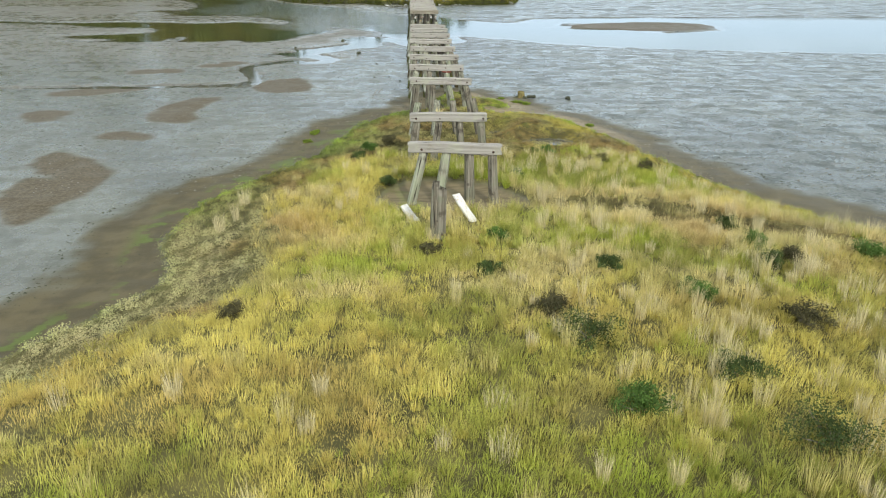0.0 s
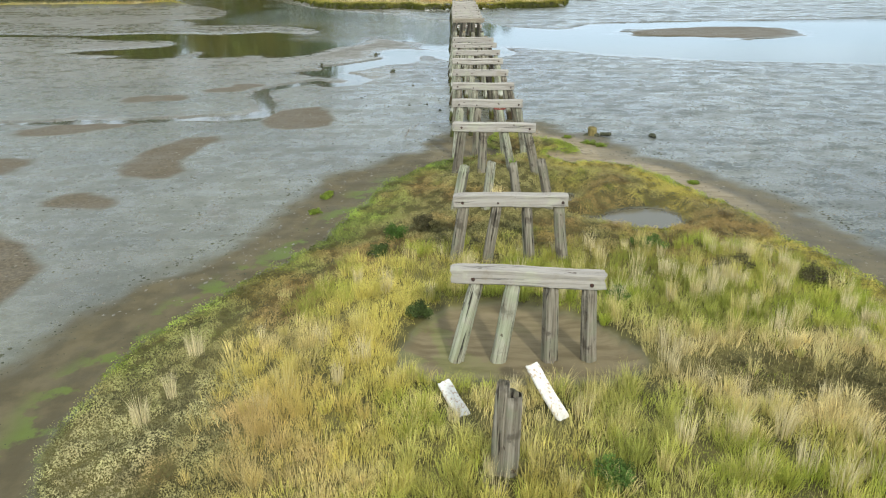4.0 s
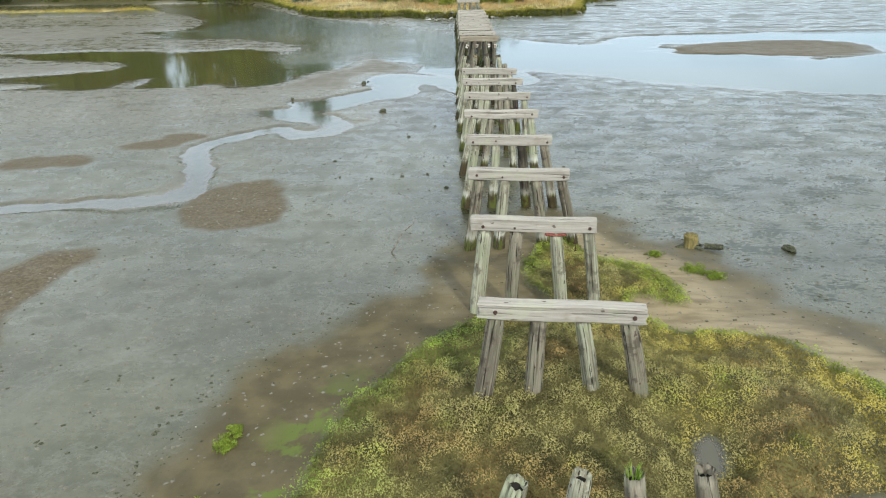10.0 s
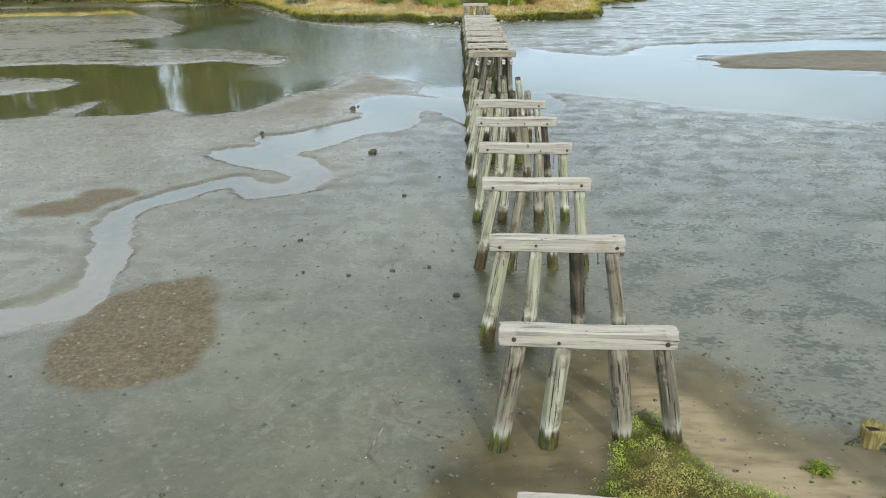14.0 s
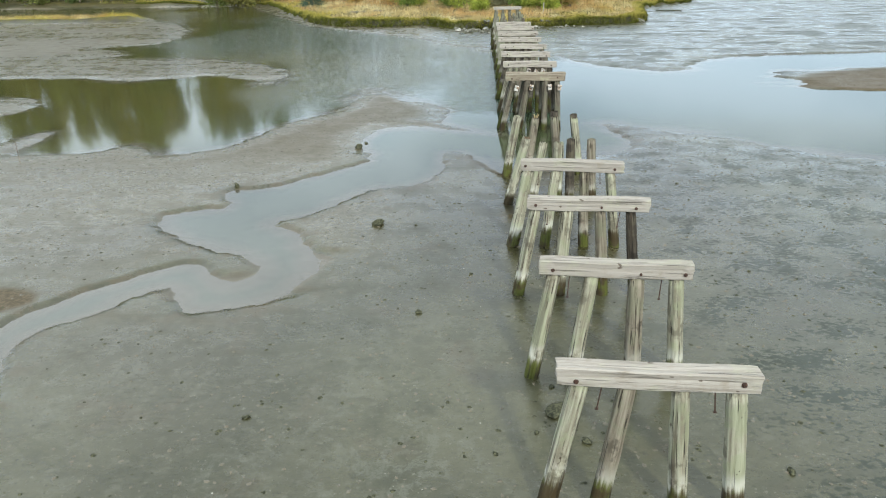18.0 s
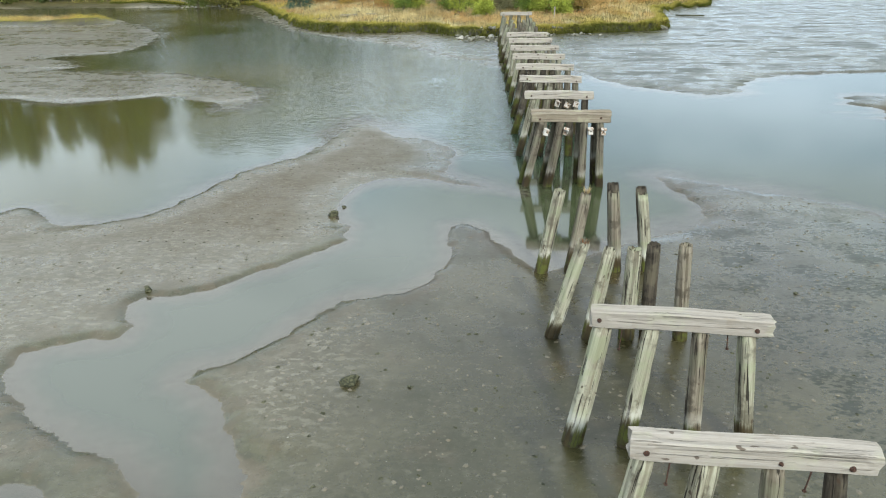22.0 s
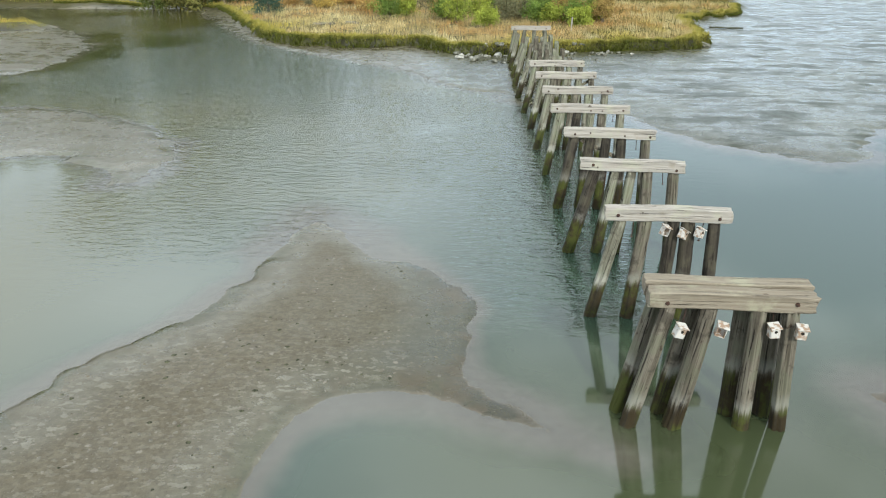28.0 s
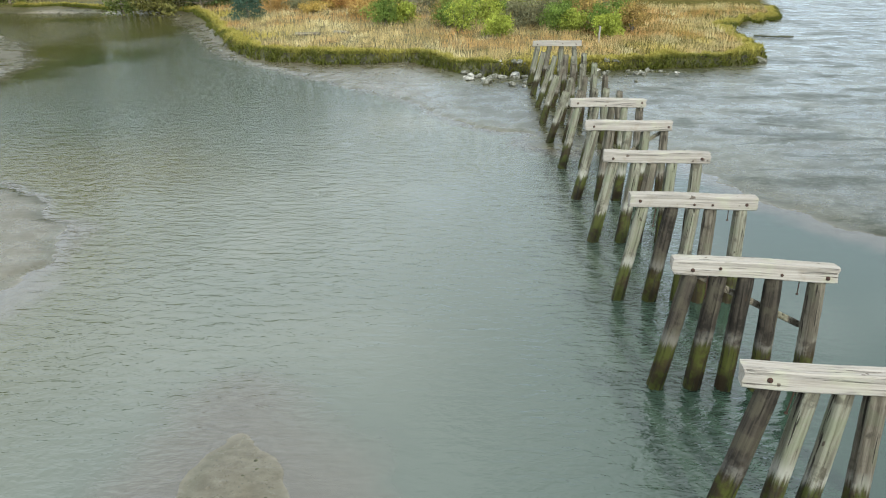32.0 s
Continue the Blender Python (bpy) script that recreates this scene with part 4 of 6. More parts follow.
def disc_mesh(name, radius, depth, sides=10, cone=0.8):
    """A short round head along -y, as of a bolt with its washer."""
    bm = bmesh.new()
    bmesh.ops.create_cone(bm, cap_ends=True, segments=sides, radius1=radius, radius2=radius * cone, depth=depth, matrix=Matrix.Rotation(radians(90), 4, "X"))
    bmesh.ops.create_cone(bm, cap_ends=True, segments=6, radius1=radius * 0.5, radius2=radius * 0.45, depth=depth * 2.2, matrix=Matrix.Rotation(radians(90), 4, "X"))
    me = bpy.data.meshes.new(name)
    bm.to_mesh(me)
    bm.free()
    me.materials.append(IRON)
    return me


BOLT = disc_mesh("bolt", 0.045, 0.03)
KNOB = disc_mesh("bolt", 0.032, 0.03)
CAP_TOP = 2.79
# y, slew of the cap (m over its length), cap or not, pile heads in x, pile feet in x, feet in y
# one letter a post: pale, grey or dark
POST_ROWS = ("ppgg", "gggg", "ppgg", "ggpg", "pgpp", "gpgg", "ppdg", "pgpp", "ppgp", "ppgd", "ppgp", "pppdg", "pggp", "ggggdddd", "pgddd", "dppgg", "ddddg", "pdpgp", "ppgpp", "pgppg",
             "ppgpg", "pgppg", "ppgpg", "pggpp", "ppgpp", "pgpp")
TONE_OF = {"p": "pale", "g": "grey", "d": "dark"}
BENTS = [
    (9.05, -0.30, 1, (-1.04, -0.30, 0.45, 1.22), (-1.47, -0.58, 0.49, 1.33), -0.10),
    (13.85, -0.04, 1, (-1.24, -0.35, 0.43, 1.28), (-1.47, -0.59, 0.57, 1.47), 0.0),
    (18.0, 0, 0, (-1.14, -0.29, 0.38, 1.29), (-1.44, -0.46, 0.61, 1.65), 0.05),
    (22.3, -0.25, 1, (-1.18, -0.38, 0.42, 1.26), (-1.43, -0.42, 0.72, 1.65), 0.1),
    (26.85, -0.28, 1, (-1.19, -0.42, 0.52, 1.32), (-1.40, -0.50, 0.79, 1.64), 0.1),
    (31.1, -0.14, 1, (-1.22, -0.43, 0.50, 1.26), (-1.51, -0.55, 0.82, 1.77), 0.25),
    (35.3, -0.13, 1, (-1.20, -0.47, 0.44, 1.23), (-1.56, -0.59, 0.70, 1.69), 0.15),
    (39.7, -0.20, 1, (-1.16, -0.42, 0.37, 1.20), (-1.62, -0.76, 0.57, 1.46), -0.1),
    (43.7, -0.22, 1, (-1.20, -0.41, 0.48, 1.28), (-1.60, -0.71, 0.58, 1.50), -0.1),
    (47.7, -0.22, 1, (-1.30, -0.49, 0.34, 1.12), (-1.71, -0.62, 0.55, 1.42), -0.05),
    (51.2, -0.24, 1, (-1.29, -0.45, 0.39, 1.16), (-1.74, -0.73, 0.50, 1.45), -0.15),
    (55.0, 0, 0, (-1.14, -0.54, 0.01, 0.43, 1.14), (-1.76, -0.87, 0.02, 0.50, 1.30), 0.0),
    (58.9, 0, 0, (-1.28, -0.55, 0.20, 0.99), (-1.70, -0.86, 0.43, 1.33), 0.0),
    (67.3, -0.13, 2, (-1.13, -0.40, 0.50, 1.10), (-1.71, -0.86, 0.52, 1.24), -0.2),
    (71.8, -0.08, 1, (-1.13, -0.52, 0.15, 0.50, 1.13), (-1.77, -0.83, -0.02, 0.52, 1.17), -0.3),
    (75.9, -0.22, 1, (-1.08, -0.49, -0.01, 0.44, 1.20), (-1.86, -0.95, -0.42, 0.47, 1.34), -0.3),
    (79.8, -0.3, 1, (-1.14, -0.60, -0.06, 0.45, 1.26), (-1.84, -0.98, -0.24, 0.50, 1.37), -0.3),
    (83.8, -0.12, 1, (-1.22, -0.50, 0.04, 0.45, 1.19), (-1.81, -0.96, -0.18, 0.40, 1.20), -0.3),
    (87.75, -0.18, 1, (-1.21, -0.54, -0.06, 0.52, 1.25), (-1.83, -0.92, -0.40, 0.38, 1.25), -0.3),
    (91.7, -0.03, 1, (-1.14, -0.59, 0.03, 0.63, 1.29), (-1.88, -0.95, -0.28, 0.45, 1.33), -0.3),
    (95.6, 0.06, 1, (-1.20, -0.45, 0.17, 0.67, 1.29), (-1.82, -0.98, -0.09, 0.59, 1.35), -0.3),
    (99.3, 0, 0, (-1.20, -0.55, 0.1, 0.6, 1.2), (-1.83, -1.1, 0.0, 0.6, 1.3), 0.0),
    (102.9, 0, 0, (-1.25, -0.5, 0.2, 0.65, 1.2), (-1.8, -0.9, 0.1, 0.6, 1.3), 0.0),
    (106.6, 0, 0, (-1.15, -0.5, 0.1, 0.6, 1.25), (-1.75, -0.9, 0.1, 0.6, 1.3), 0.0),
    (110.2, 0, 0, (-1.2, -0.5, 0.15, 0.6, 1.2), (-1.7, -0.9, 0.1, 0.6, 1.3), 0.0),
    (113.8, 0.2, 1, (-1.22, -0.47, 0.30, 1.10), (-1.64, -0.8, 0.3, 1.35), 0.0),
]


def build_bent(n, y, slew, caps, heads, feet, dy):
    rng = random.Random(100 + n)
    tide = y > 29
    words = {0: "row of grey rotted timber posts", 1: "grey weathered timber trestle bent", 2: "double timber trestle bent"}[caps]
    words += (" in marsh grass" if not tide else " in green water" if y > 61 else " in tidal mud") + (", cap missing" if not caps else "")
    bent = tagged(new("trestle_bent"), words, "trestle bent", "bents of the old trestle")
    bent.location = (0, y, land(0, y))
    base = bent.location.copy()
    rows = [(0.0, heads, feet)]
    if caps == 2:
        rows = [(-0.05, heads, feet), (0.42, [h - 0.1 for h in heads], [f - 0.12 for f in feet])]
    elif n == 12:
        rows.append((0.24, heads[2:], [f + 0.02 for f in feet[2:]]))
    # rear rows take the dark tone, standing in for shade behind the front
    tones = iter(POST_ROWS[n] + "dddd")
    where = "channel" if y > 61 else "tidal" if tide else "dry"
    for off, hs, fs in rows:
        for h, f in zip(hs, fs):
            zg = land(f, y + dy + off)
            bot = Vector((f, y + dy + off, zg))
            head = CAP_TOP - 0.33 + 0.015 if caps else CAP_TOP - 0.30 + rng.uniform(-0.16, 0.10)
            top = Vector((h, y + off + slew * h / 3.05, head))
            way = (top - bot).normalized()
            bot = bot - way * 0.35
            me = pile_mesh((top - bot).length, rng.uniform(0.15, 0.185), rng, 0.1 if caps else rng.uniform(0.4, 1.0))
            ob = part("timber_post", me, PILE_BROWN if n == 13 and not off > 0 else POSTS[where, TONE_OF[next(tones)]], bent)
            ob.matrix_local = Matrix.Translation(bot - base) @ way.to_track_quat("Z", "Y").to_matrix().to_4x4() @ Matrix.Rotation(rng.uniform(0, 6.3), 4, "Z")
    if not caps:
        return bent
    for c in range(caps):
        off = (0.0, 0.42)[c] if caps == 2 else 0.0
        cap = part("cap_beam", cap_mesh(rng.uniform(3.0, 3.12), 0.33 if caps == 1 else 0.36, 0.33, rng, rng.uniform(0.6, 1.3)), CAP_BROWN if caps == 2 else CAP_WOOD, bent)
        cap.matrix_local = Matrix.Translation((rng.uniform(-0.03, 0.03), off, CAP_TOP - 0.165 + (0.02 if c else 0) - base.z)) @ pose(0, 0, 0, rng.uniform(-1.5, 1.5), rng.uniform(-0.5, 0.5), math.degrees(math.atan2(slew, 3.05)))
        if c:
            continue
        for k, h in enumerate(heads):
            small = 0 < k < len(heads) - 1
            if small and rng.random() < 0.7:
                continue
            bolt = part("bolt", KNOB if small else BOLT, None, cap, "rusty iron bolt head")
            bolt.matrix_local = pose(h * 1.06 + rng.uniform(-0.04, 0.04), -0.172 if caps == 1 else -0.187, rng.uniform(-0.05, 0.04) - 0.02, 0, rng.uniform(0, 90), 0)
    if n in (16, 19):
        # what is left of a diagonal brace on the back of the posts
        lo, hi = (2.4, -0.55) if n == 16 else (1.0, -0.35)
        a, b = Vector((heads[0] + 0.1 if n == 16 else heads[-1], 0.19, CAP_TOP - 0.40 - base.z)), Vector((heads[0] + lo if n == 16 else heads[2] - 0.1, 0.12, CAP_TOP - 0.95 + hi - base.z))
        brace = part("brace", board_mesh((a - b).length, 0.14, 0.06, rng, "brace"), POSTS["dry", "grey"], bent, "broken diagonal plank brace")
        brace.matrix_local = Matrix.Translation((a + b) / 2) @ (a - b).to_track_quat("X", "Y").to_matrix().to_4x4()
    if n in (4, 6, 7, 8, 9, 10, 13, 14, 15, 16, 17):
        for x in (heads[0] + 0.30, heads[-1] - 0.28):
            bm = bmesh.new()
            ln = rng.uniform(0.35, 0.6)
            bmesh.ops.create_cone(bm, cap_ends=True, segments=6, radius1=0.011, radius2=0.011, depth=ln)
            bmesh.ops.create_cone(bm, cap_ends=True, segments=6, radius1=0.03, radius2=0.03, depth=0.02, matrix=Matrix.Translation((0, 0, -ln / 2)))
            rod = part("drift_rod", bm, IRON, bent, "thin rusty iron rod")
            rod.matrix_local = Matrix.Translation((x, -0.02, CAP_TOP - 0.31 - ln / 2 - base.z)) @ pose(0, 0, 0, rng.uniform(-6, 6), rng.uniform(-8, 8), 0)
    return bent


bents = [build_bent(n, *row) for n, row in enumerate(BENTS)]


# the red board under the cap at the island's tip
red = part("shim_board", board_mesh(0.5, 0.34, 0.09, random.Random(5), "shim_board"), RED, bents[4], "faded red board")
red.matrix_local = Matrix.Translation((0.52, -0.04, CAP_TOP - 0.375 - bents[4].location.z))


# ---- nest boxes on the piles ----
def nest_box(x, y, z, turn, lean, broken=False):
    box = tagged(new("nest_box"), "broken white nest box nailed to a timber pile" if broken else "white painted nest box nailed to a timber pile", "nest box", "nest boxes on the trestle")
    box.matrix_world = pose(x, y, z, 0, lean, turn) @ Matrix.Scale(0.82, 4)
    def slab(name, sx, sy, sz, px, py, pz, rx=0):
        bm = bmesh.new()
        bmesh.ops.create_cube(bm, size=1, matrix=Matrix.LocRotScale((px, py, pz), Euler((radians(rx), 0, 0)), (sx, sy, sz)))
        bmesh.ops.bevel(bm, geom=bm.edges[:], offset=0.004, segments=1, affect="EDGES")
        return part(name, bm, BOX_WHITE, box)
    slab("back_panel", 0.20, 0.02, 0.32, 0, 0.10, 0.0)
    slab("side_panel", 0.02, 0.18, 0.26, -0.10, 0, -0.02)
    slab("side_panel", 0.02, 0.18, 0.26, 0.10, 0, -0.02)
    slab("floor_panel", 0.18, 0.18, 0.02, 0, 0, -0.14)
    if not broken:
        slab("front_panel", 0.18, 0.02, 0.25, 0, -0.09, -0.02)
        # no opening is cut; a dark disc gives the shade of one
        hole = part("hole_disc", disc_mesh("hole_disc", 0.035, 0.008, 14, 1.0), None, box, "dark round hole")
        hole.data.materials.clear()
        hole.data.materials.append(DARK)
        hole.location = (0, -0.103, 0.02)
    slab("roof_panel", 0.26, 0.26, 0.02, 0, -0.02, 0.135, 12)
    return box


for x, y, z, turn, lean, br in ((-0.98, 66.95, 2.12, 12, 18, 0), (-0.22, 66.98, 2.14, -10, 14, 1), (0.72, 66.95, 2.16, 5, -4, 0), (1.22, 66.95, 2.14, -8, 3, 0),
                                (-0.10, 71.55, 2.28, 20, 20, 1), (0.33, 71.5, 2.22, 40, 30, 0), (0.72, 71.5, 2.26, 35, 20, 0)):
    nest_box(x, y, z, turn, lean, bool(br))

# the split stub post and the two bleached boards ahead of the first bent
rng = random.Random(7)
stub = tagged(new("stub_post"), "split grey stub of a broken timber post in the grass", "post")
stub.location = (-0.75, 5.15, land(-0.75, 5.15))
for dx, h, r in ((-0.07, 1.72, 0.12), (0.10, 1.52, 0.15)):
    p = part("split_half", pile_mesh(h + 0.3, r, rng, 0.9, 12), PILE_DRY, stub)
    p.matrix_local = pose(dx, 0, -0.3, 0, 1.5, rng.uniform(0, 360))
for a, b in (((0.46, 6.65, 0.66), (-0.06, 7.5, 1.50)), ((-1.34, 6.75, 0.68), (-1.72, 7.42, 1.16))):
    foot, tip = Vector(a), Vector(b)
    foot.z = land(foot.x, foot.y) - 0.04
    bd = tagged(part("bleached_board", board_mesh((tip - foot).length, 0.27, 0.09, rng, "bleached_board"), WHITE), "bleached white broken board leaning in the grass", "board", "boards by the stub post")
    bd.matrix_world = Matrix.Translation((foot + tip) / 2) @ (tip - foot).to_track_quat("X", "Z").to_matrix().to_4x4()


# ---- blades, leaves, plants ----
def blades(x, y, z, height, width, lean, rgb, gen, curl=0.35):
    """Arrays of bent grass blades; five points and three faces each. Returns points, faces and tints."""
    n = len(x)
    a = gen.uniform(0, 2 * np.pi, n)
    d = gen.uniform(0, 2 * np.pi, n) if np.isscalar(lean) else lean[1]
    ln = lean * gen.uniform(0.3, 1.3, n) if np.isscalar(lean) else lean[0]
    sx, sy = np.cos(a) * width / 2, np.sin(a) * width / 2
    tx, ty = np.cos(d) * ln * height, np.sin(d) * ln * height
    P = np.empty((n, 5, 3))
    P[:, 0] = np.stack((x - sx, y - sy, z - 0.02), 1)
    P[:, 1] = np.stack((x + sx, y + sy, z - 0.02), 1)
    mx, my, mz = x + tx * curl, y + ty * curl, z + height * 0.6
    P[:, 2] = np.stack((mx - sx * 0.7, my - sy * 0.7, mz), 1)
    P[:, 3] = np.stack((mx + sx * 0.7, my + sy * 0.7, mz), 1)
    P[:, 4] = np.stack((x + tx, y + ty, z + height * np.sqrt(np.clip(1 - 0.5 * ln ** 2, 0.2, 1))), 1)
    o = np.arange(n)[:, None] * 5
    F = np.concatenate((o + [0, 1, 3], o + [0, 3, 2], o + [2, 3, 4]), 1).reshape(-1, 3)
    return P.reshape(-1, 3), F, np.repeat(rgb, 5, 0)


def leaves(c, size, rgb, gen):
    """Small four-cornered leaves at points c, turned every way."""
    n = len(c)
    u = gen.normal(size=(n, 3))
    u /= np.linalg.norm(u, axis=1)[:, None]
    v = np.cross(u, gen.normal(size=(n, 3)))
    v /= np.linalg.norm(v, axis=1)[:, None]
    s = size[:, None]
    P = np.stack((c - u * s, c + v * s * 0.45, c + u * s, c - v * s * 0.45), 1)
    F = np.arange(n * 4).reshape(n, 4)
    return P.reshape(-1, 3), F, np.repeat(rgb, 4, 0)


def stuff(name, pieces, mat, label, category):
    """Joins blade or leaf arrays into one object of its own kind."""
    P, F, C, o = [], [], [], 0
    for p, f, c in pieces:
        P.append(p)
        F.append(f + o)
        C.append(c)
        o += len(p)
    me = mesh_np(name, np.concatenate(P), np.concatenate(F), False, (mat,))
    add_tint(me, np.concatenate(C))
    return tagged(new(name, me), label, category, kind="stuff")


def blend(a, b, t):
    t = np.asarray(t)[:, None]
    return np.array(a) * (1 - t) + np.array(b) * t


GREEN, YELLOW, TAN, RUST = (0.325, 0.37, 0.055), (0.60, 0.515, 0.145), (0.70, 0.575, 0.29), (0.46, 0.29, 0.12)
gen = np.random.default_rng(3)

# long grass over the near end of the island: an even sward, then tussocks in it
def grass_zone(x, y, s):
    zone = smooth(0.8, 2.0, s["isle"] + 0.8 * fbm(x, y, 2.5, 3, 201) - 1.7 * smooth(-2.5, -6, x) * smooth(-3, 1, y)) * smooth(16, 12.8, y + 1.2 * fbm(x, y, 2, 2, 202))
    for px, py, r in ((-0.75, 5.0, 0.55), (0.2, 6.6, 0.75), (-1.5, 6.6, 0.7)):      # trodden round the stub post and boards
        zone = zone * (1 - 0.9 * smooth(r, 0.3 * r, np.hypot(x - px, y - py)))
    return zone * (1 - smooth(-0.6, 0.0, s["crease"]) * 0.9) * (1 - smooth(-0.35, 0.0, s["bare"])) * s["grass"]


def grass_tint(x, y):
    """Colour of the sward: yellow-green meadow, rust and straw patches, fresh green on the seaward side."""
    f1, f2 = fbm(x, y, 3.2, 4, 211), fbm(x, y, 0.9, 3, 221)
    west = smooth(1.5, -2.5, x)
    rgb = blend(GREEN, YELLOW, smooth(-0.40, 0.40, f1 + 0.40 * west - 0.14 - 0.30 * smooth(9, 11.5, y) + 0.45 * f2))
    straw = smooth(0.0, 0.55, fbm(x, y, 1.6, 3, 271) + 0.26 * smooth(-1, 3, y) - 0.55 * smooth(9, 11.5, y) - 0.22 + 0.12 * smooth(-1, 3, y)) * 0.75
    beaten = inside(x, y, CREASE, 1)      # fallen straw along the hollow
    straw = np.maximum(straw, 0.9 * smooth(-1.5, -0.8, beaten + 0.5 * f2) * smooth(0.5, 0.0, beaten) * smooth(1.5, 3, x))
    rgb = rgb * (1 - straw[:, None]) + np.array(TAN) * straw[:, None]
    rust = np.exp(-((x + 5.0) ** 2 / 2.4 + (y - 6.4) ** 2 / 3.0)) * 0.55 + 0.40 * smooth(0.15, 0.45, fbm(x, y, 2.3, 3, 281))
    rgb = rgb * (1 - rust[:, None]) + np.array(RUST) * rust[:, None]
    dull = smooth(0.05, 0.45, fbm(x, y, 1.7, 3, 251) + 0.22 * smooth(-1, 5, x) - 0.06)
    return rgb * (1 - 0.38 * dull[:, None]) + np.array((0.14, 0.125, 0.05)) * 0.38 * dull[:, None]


n = 330000
x, y = gen.uniform(-11.5, 14.5, n), gen.uniform(-6, 16.5, n)
s = sample(x, y)
keep = gen.uniform(0, 1, n) < grass_zone(x, y, s)
x, y, z = x[keep], y[keep], s["h"][keep]
# fine light-dark speckle in the tint imitates shaded gaps in the sward
rgb = grass_tint(x, y) * (0.72 + 0.50 * smooth(-0.5, 0.5, fbm(x, y, 0.3, 2, 261)))[:, None]
drift = (0.45 + 0.4 * gen.uniform(-1, 1, len(x)), 0.6 + 3.0 * fbm(x, y, 1.6, 2, 231) + gen.normal(0, 1.5, len(x)))
lump = np.clip(0.8 + 1.3 * fbm(x, y, 0.45, 2, 241), 0.2, 1.9)
base_grass = blades(x, y, z, gen.uniform(0.10, 0.30, len(x)) * lump, gen.uniform(0.005, 0.012, len(x)), drift, rgb, gen)
n = 5600
cx, cy = gen.uniform(-11, 14.5, n), gen.uniform(-6, 16.5, n)
cs = sample(cx, cy)
ok = gen.uniform(0, 1, n) < grass_zone(cx, cy, cs) * (0.35 + 0.65 * smooth(-0.3, 0.2, fbm(cx, cy, 2.6, 2, 291) + 0.2 * smooth(-3, 3, cx) + 0.2 * smooth(0, 5, cy)))
cx, cy, ch = cx[ok], cy[ok], cs["h"][ok]
which = np.repeat(np.arange(len(cx)), gen.integers(40, 95, len(cx)))
wide = gen.uniform(0.07, 0.26, len(cx))
rr, ra = wide[which] * np.sqrt(gen.uniform(0, 1, len(which))), gen.uniform(0, 2 * np.pi, len(which))
tint = grass_tint(cx + gen.normal(0, 0.5, len(cx)), cy + gen.normal(0, 0.5, len(cx))) * gen.uniform(0.80, 1.15, (len(cx), 1))
tall = (gen.uniform(0.14, 0.38, len(cx)) * (0.8 + 0.5 * smooth(1, 6, cy)))[which] * gen.uniform(0.6, 1.1, len(which))
tussocks = blades(cx[which] + rr * np.cos(ra), cy[which] + rr * np.sin(ra), ch[which], tall, gen.uniform(0.005, 0.011, len(which)), (0.25 + 1.6 * rr + gen.uniform(-0.15, 0.3, len(which)), ra), tint[which], gen)

# tall bleached tufts
cx, cy = gen.uniform(-10, 14, 1500), gen.uniform(-6, 16, 1500)
cs = sample(cx, cy)
ok = (cs["isle"] > 1.6) & (cs["bare"] < -0.3) & (cs["crease"] < 0.1) & (cy < 14.6) & (gen.uniform(0, 1, 1500) < 0.08 + 0.50 * smooth(-1.5, 4, cx) + 0.2 * smooth(4, 9, cy) * smooth(-5, -2, cx))
cx, cy, ch = cx[ok], cy[ok], cs["h"][ok]
m = gen.integers(50, 130, len(cx))
which = np.repeat(np.arange(len(cx)), m)
rr, ra = 0.15 * np.sqrt(gen.uniform(0, 1, len(which))) * gen.uniform(0.6, 1.5, len(cx))[which], gen.uniform(0, 2 * np.pi, len(which))
x, y = cx[which] + rr * np.cos(ra), cy[which] + rr * np.sin(ra)
tone = gen.uniform(0, 1, len(cx))
rgb = blend((0.67, 0.58, 0.35), YELLOW, np.clip(tone[which] * 1.2 - 0.4, 0, 0.7)) * gen.uniform(0.65, 1.15, (len(which), 1))
tall = gen.uniform(0.35, 0.75, len(cx))[which] * gen.uniform(0.6, 1.1, len(which))
tufts = blades(x, y, ch[which], tall, gen.uniform(0.004, 0.008, len(x)), (gen.uniform(0.03, 0.32, len(x)), ra), rgb, gen, 0.3)
# the same grass further back on the island, coarser
n = 60000
x, y = gen.uniform(-30, 34, n), gen.uniform(-30, 14, n)
s = sample(x, y)
keep = (s["isle"] > 0.8) & ((y < -6) | (x > 14.5) | (x < -11.5))
x, y, z = x[keep], y[keep], s["h"][keep]
f1 = fbm(x, y, 3.2, 4, 211)
back_grass = blades(x, y, z, gen.uniform(0.2, 0.5, len(x)), gen.uniform(0.012, 0.024, len(x)), 0.45, blend(GREEN, YELLOW, smooth(-0.35, 0.35, f1)), gen)
stuff("marsh_grass", [base_grass, tussocks, tufts, back_grass], BLADE, "long yellow-green marsh grass with bleached tan tufts", "grass")

# low fleshy salt-marsh plants towards the island's tip and along its edges
n = 1550000
x, y = gen.uniform(-11, 12.5, n), gen.uniform(-4, 33, n)
s = sample(x, y)
mat_zone = np.maximum(smooth(12.5, 16, y + 1.2 * fbm(x, y, 2, 2, 202)), np.maximum(smooth(2.6, 1.0, s["isle"] - 1.9 * smooth(-2.5, -6, x) * smooth(-3, 1, y)), smooth(-0.4, 0.2, s["crease"]))) * s["grass"]
keep = gen.uniform(0, 1, n) < mat_zone
x, y, z, isle, crease = x[keep], y[keep], s["h"][keep], s["isle"][keep], s["crease"][keep]
f1, f2, f3 = fbm(x, y, 2.6, 4, 301), fbm(x, y, 0.7, 3, 311), fbm(x, y, 1.4, 3, 331)
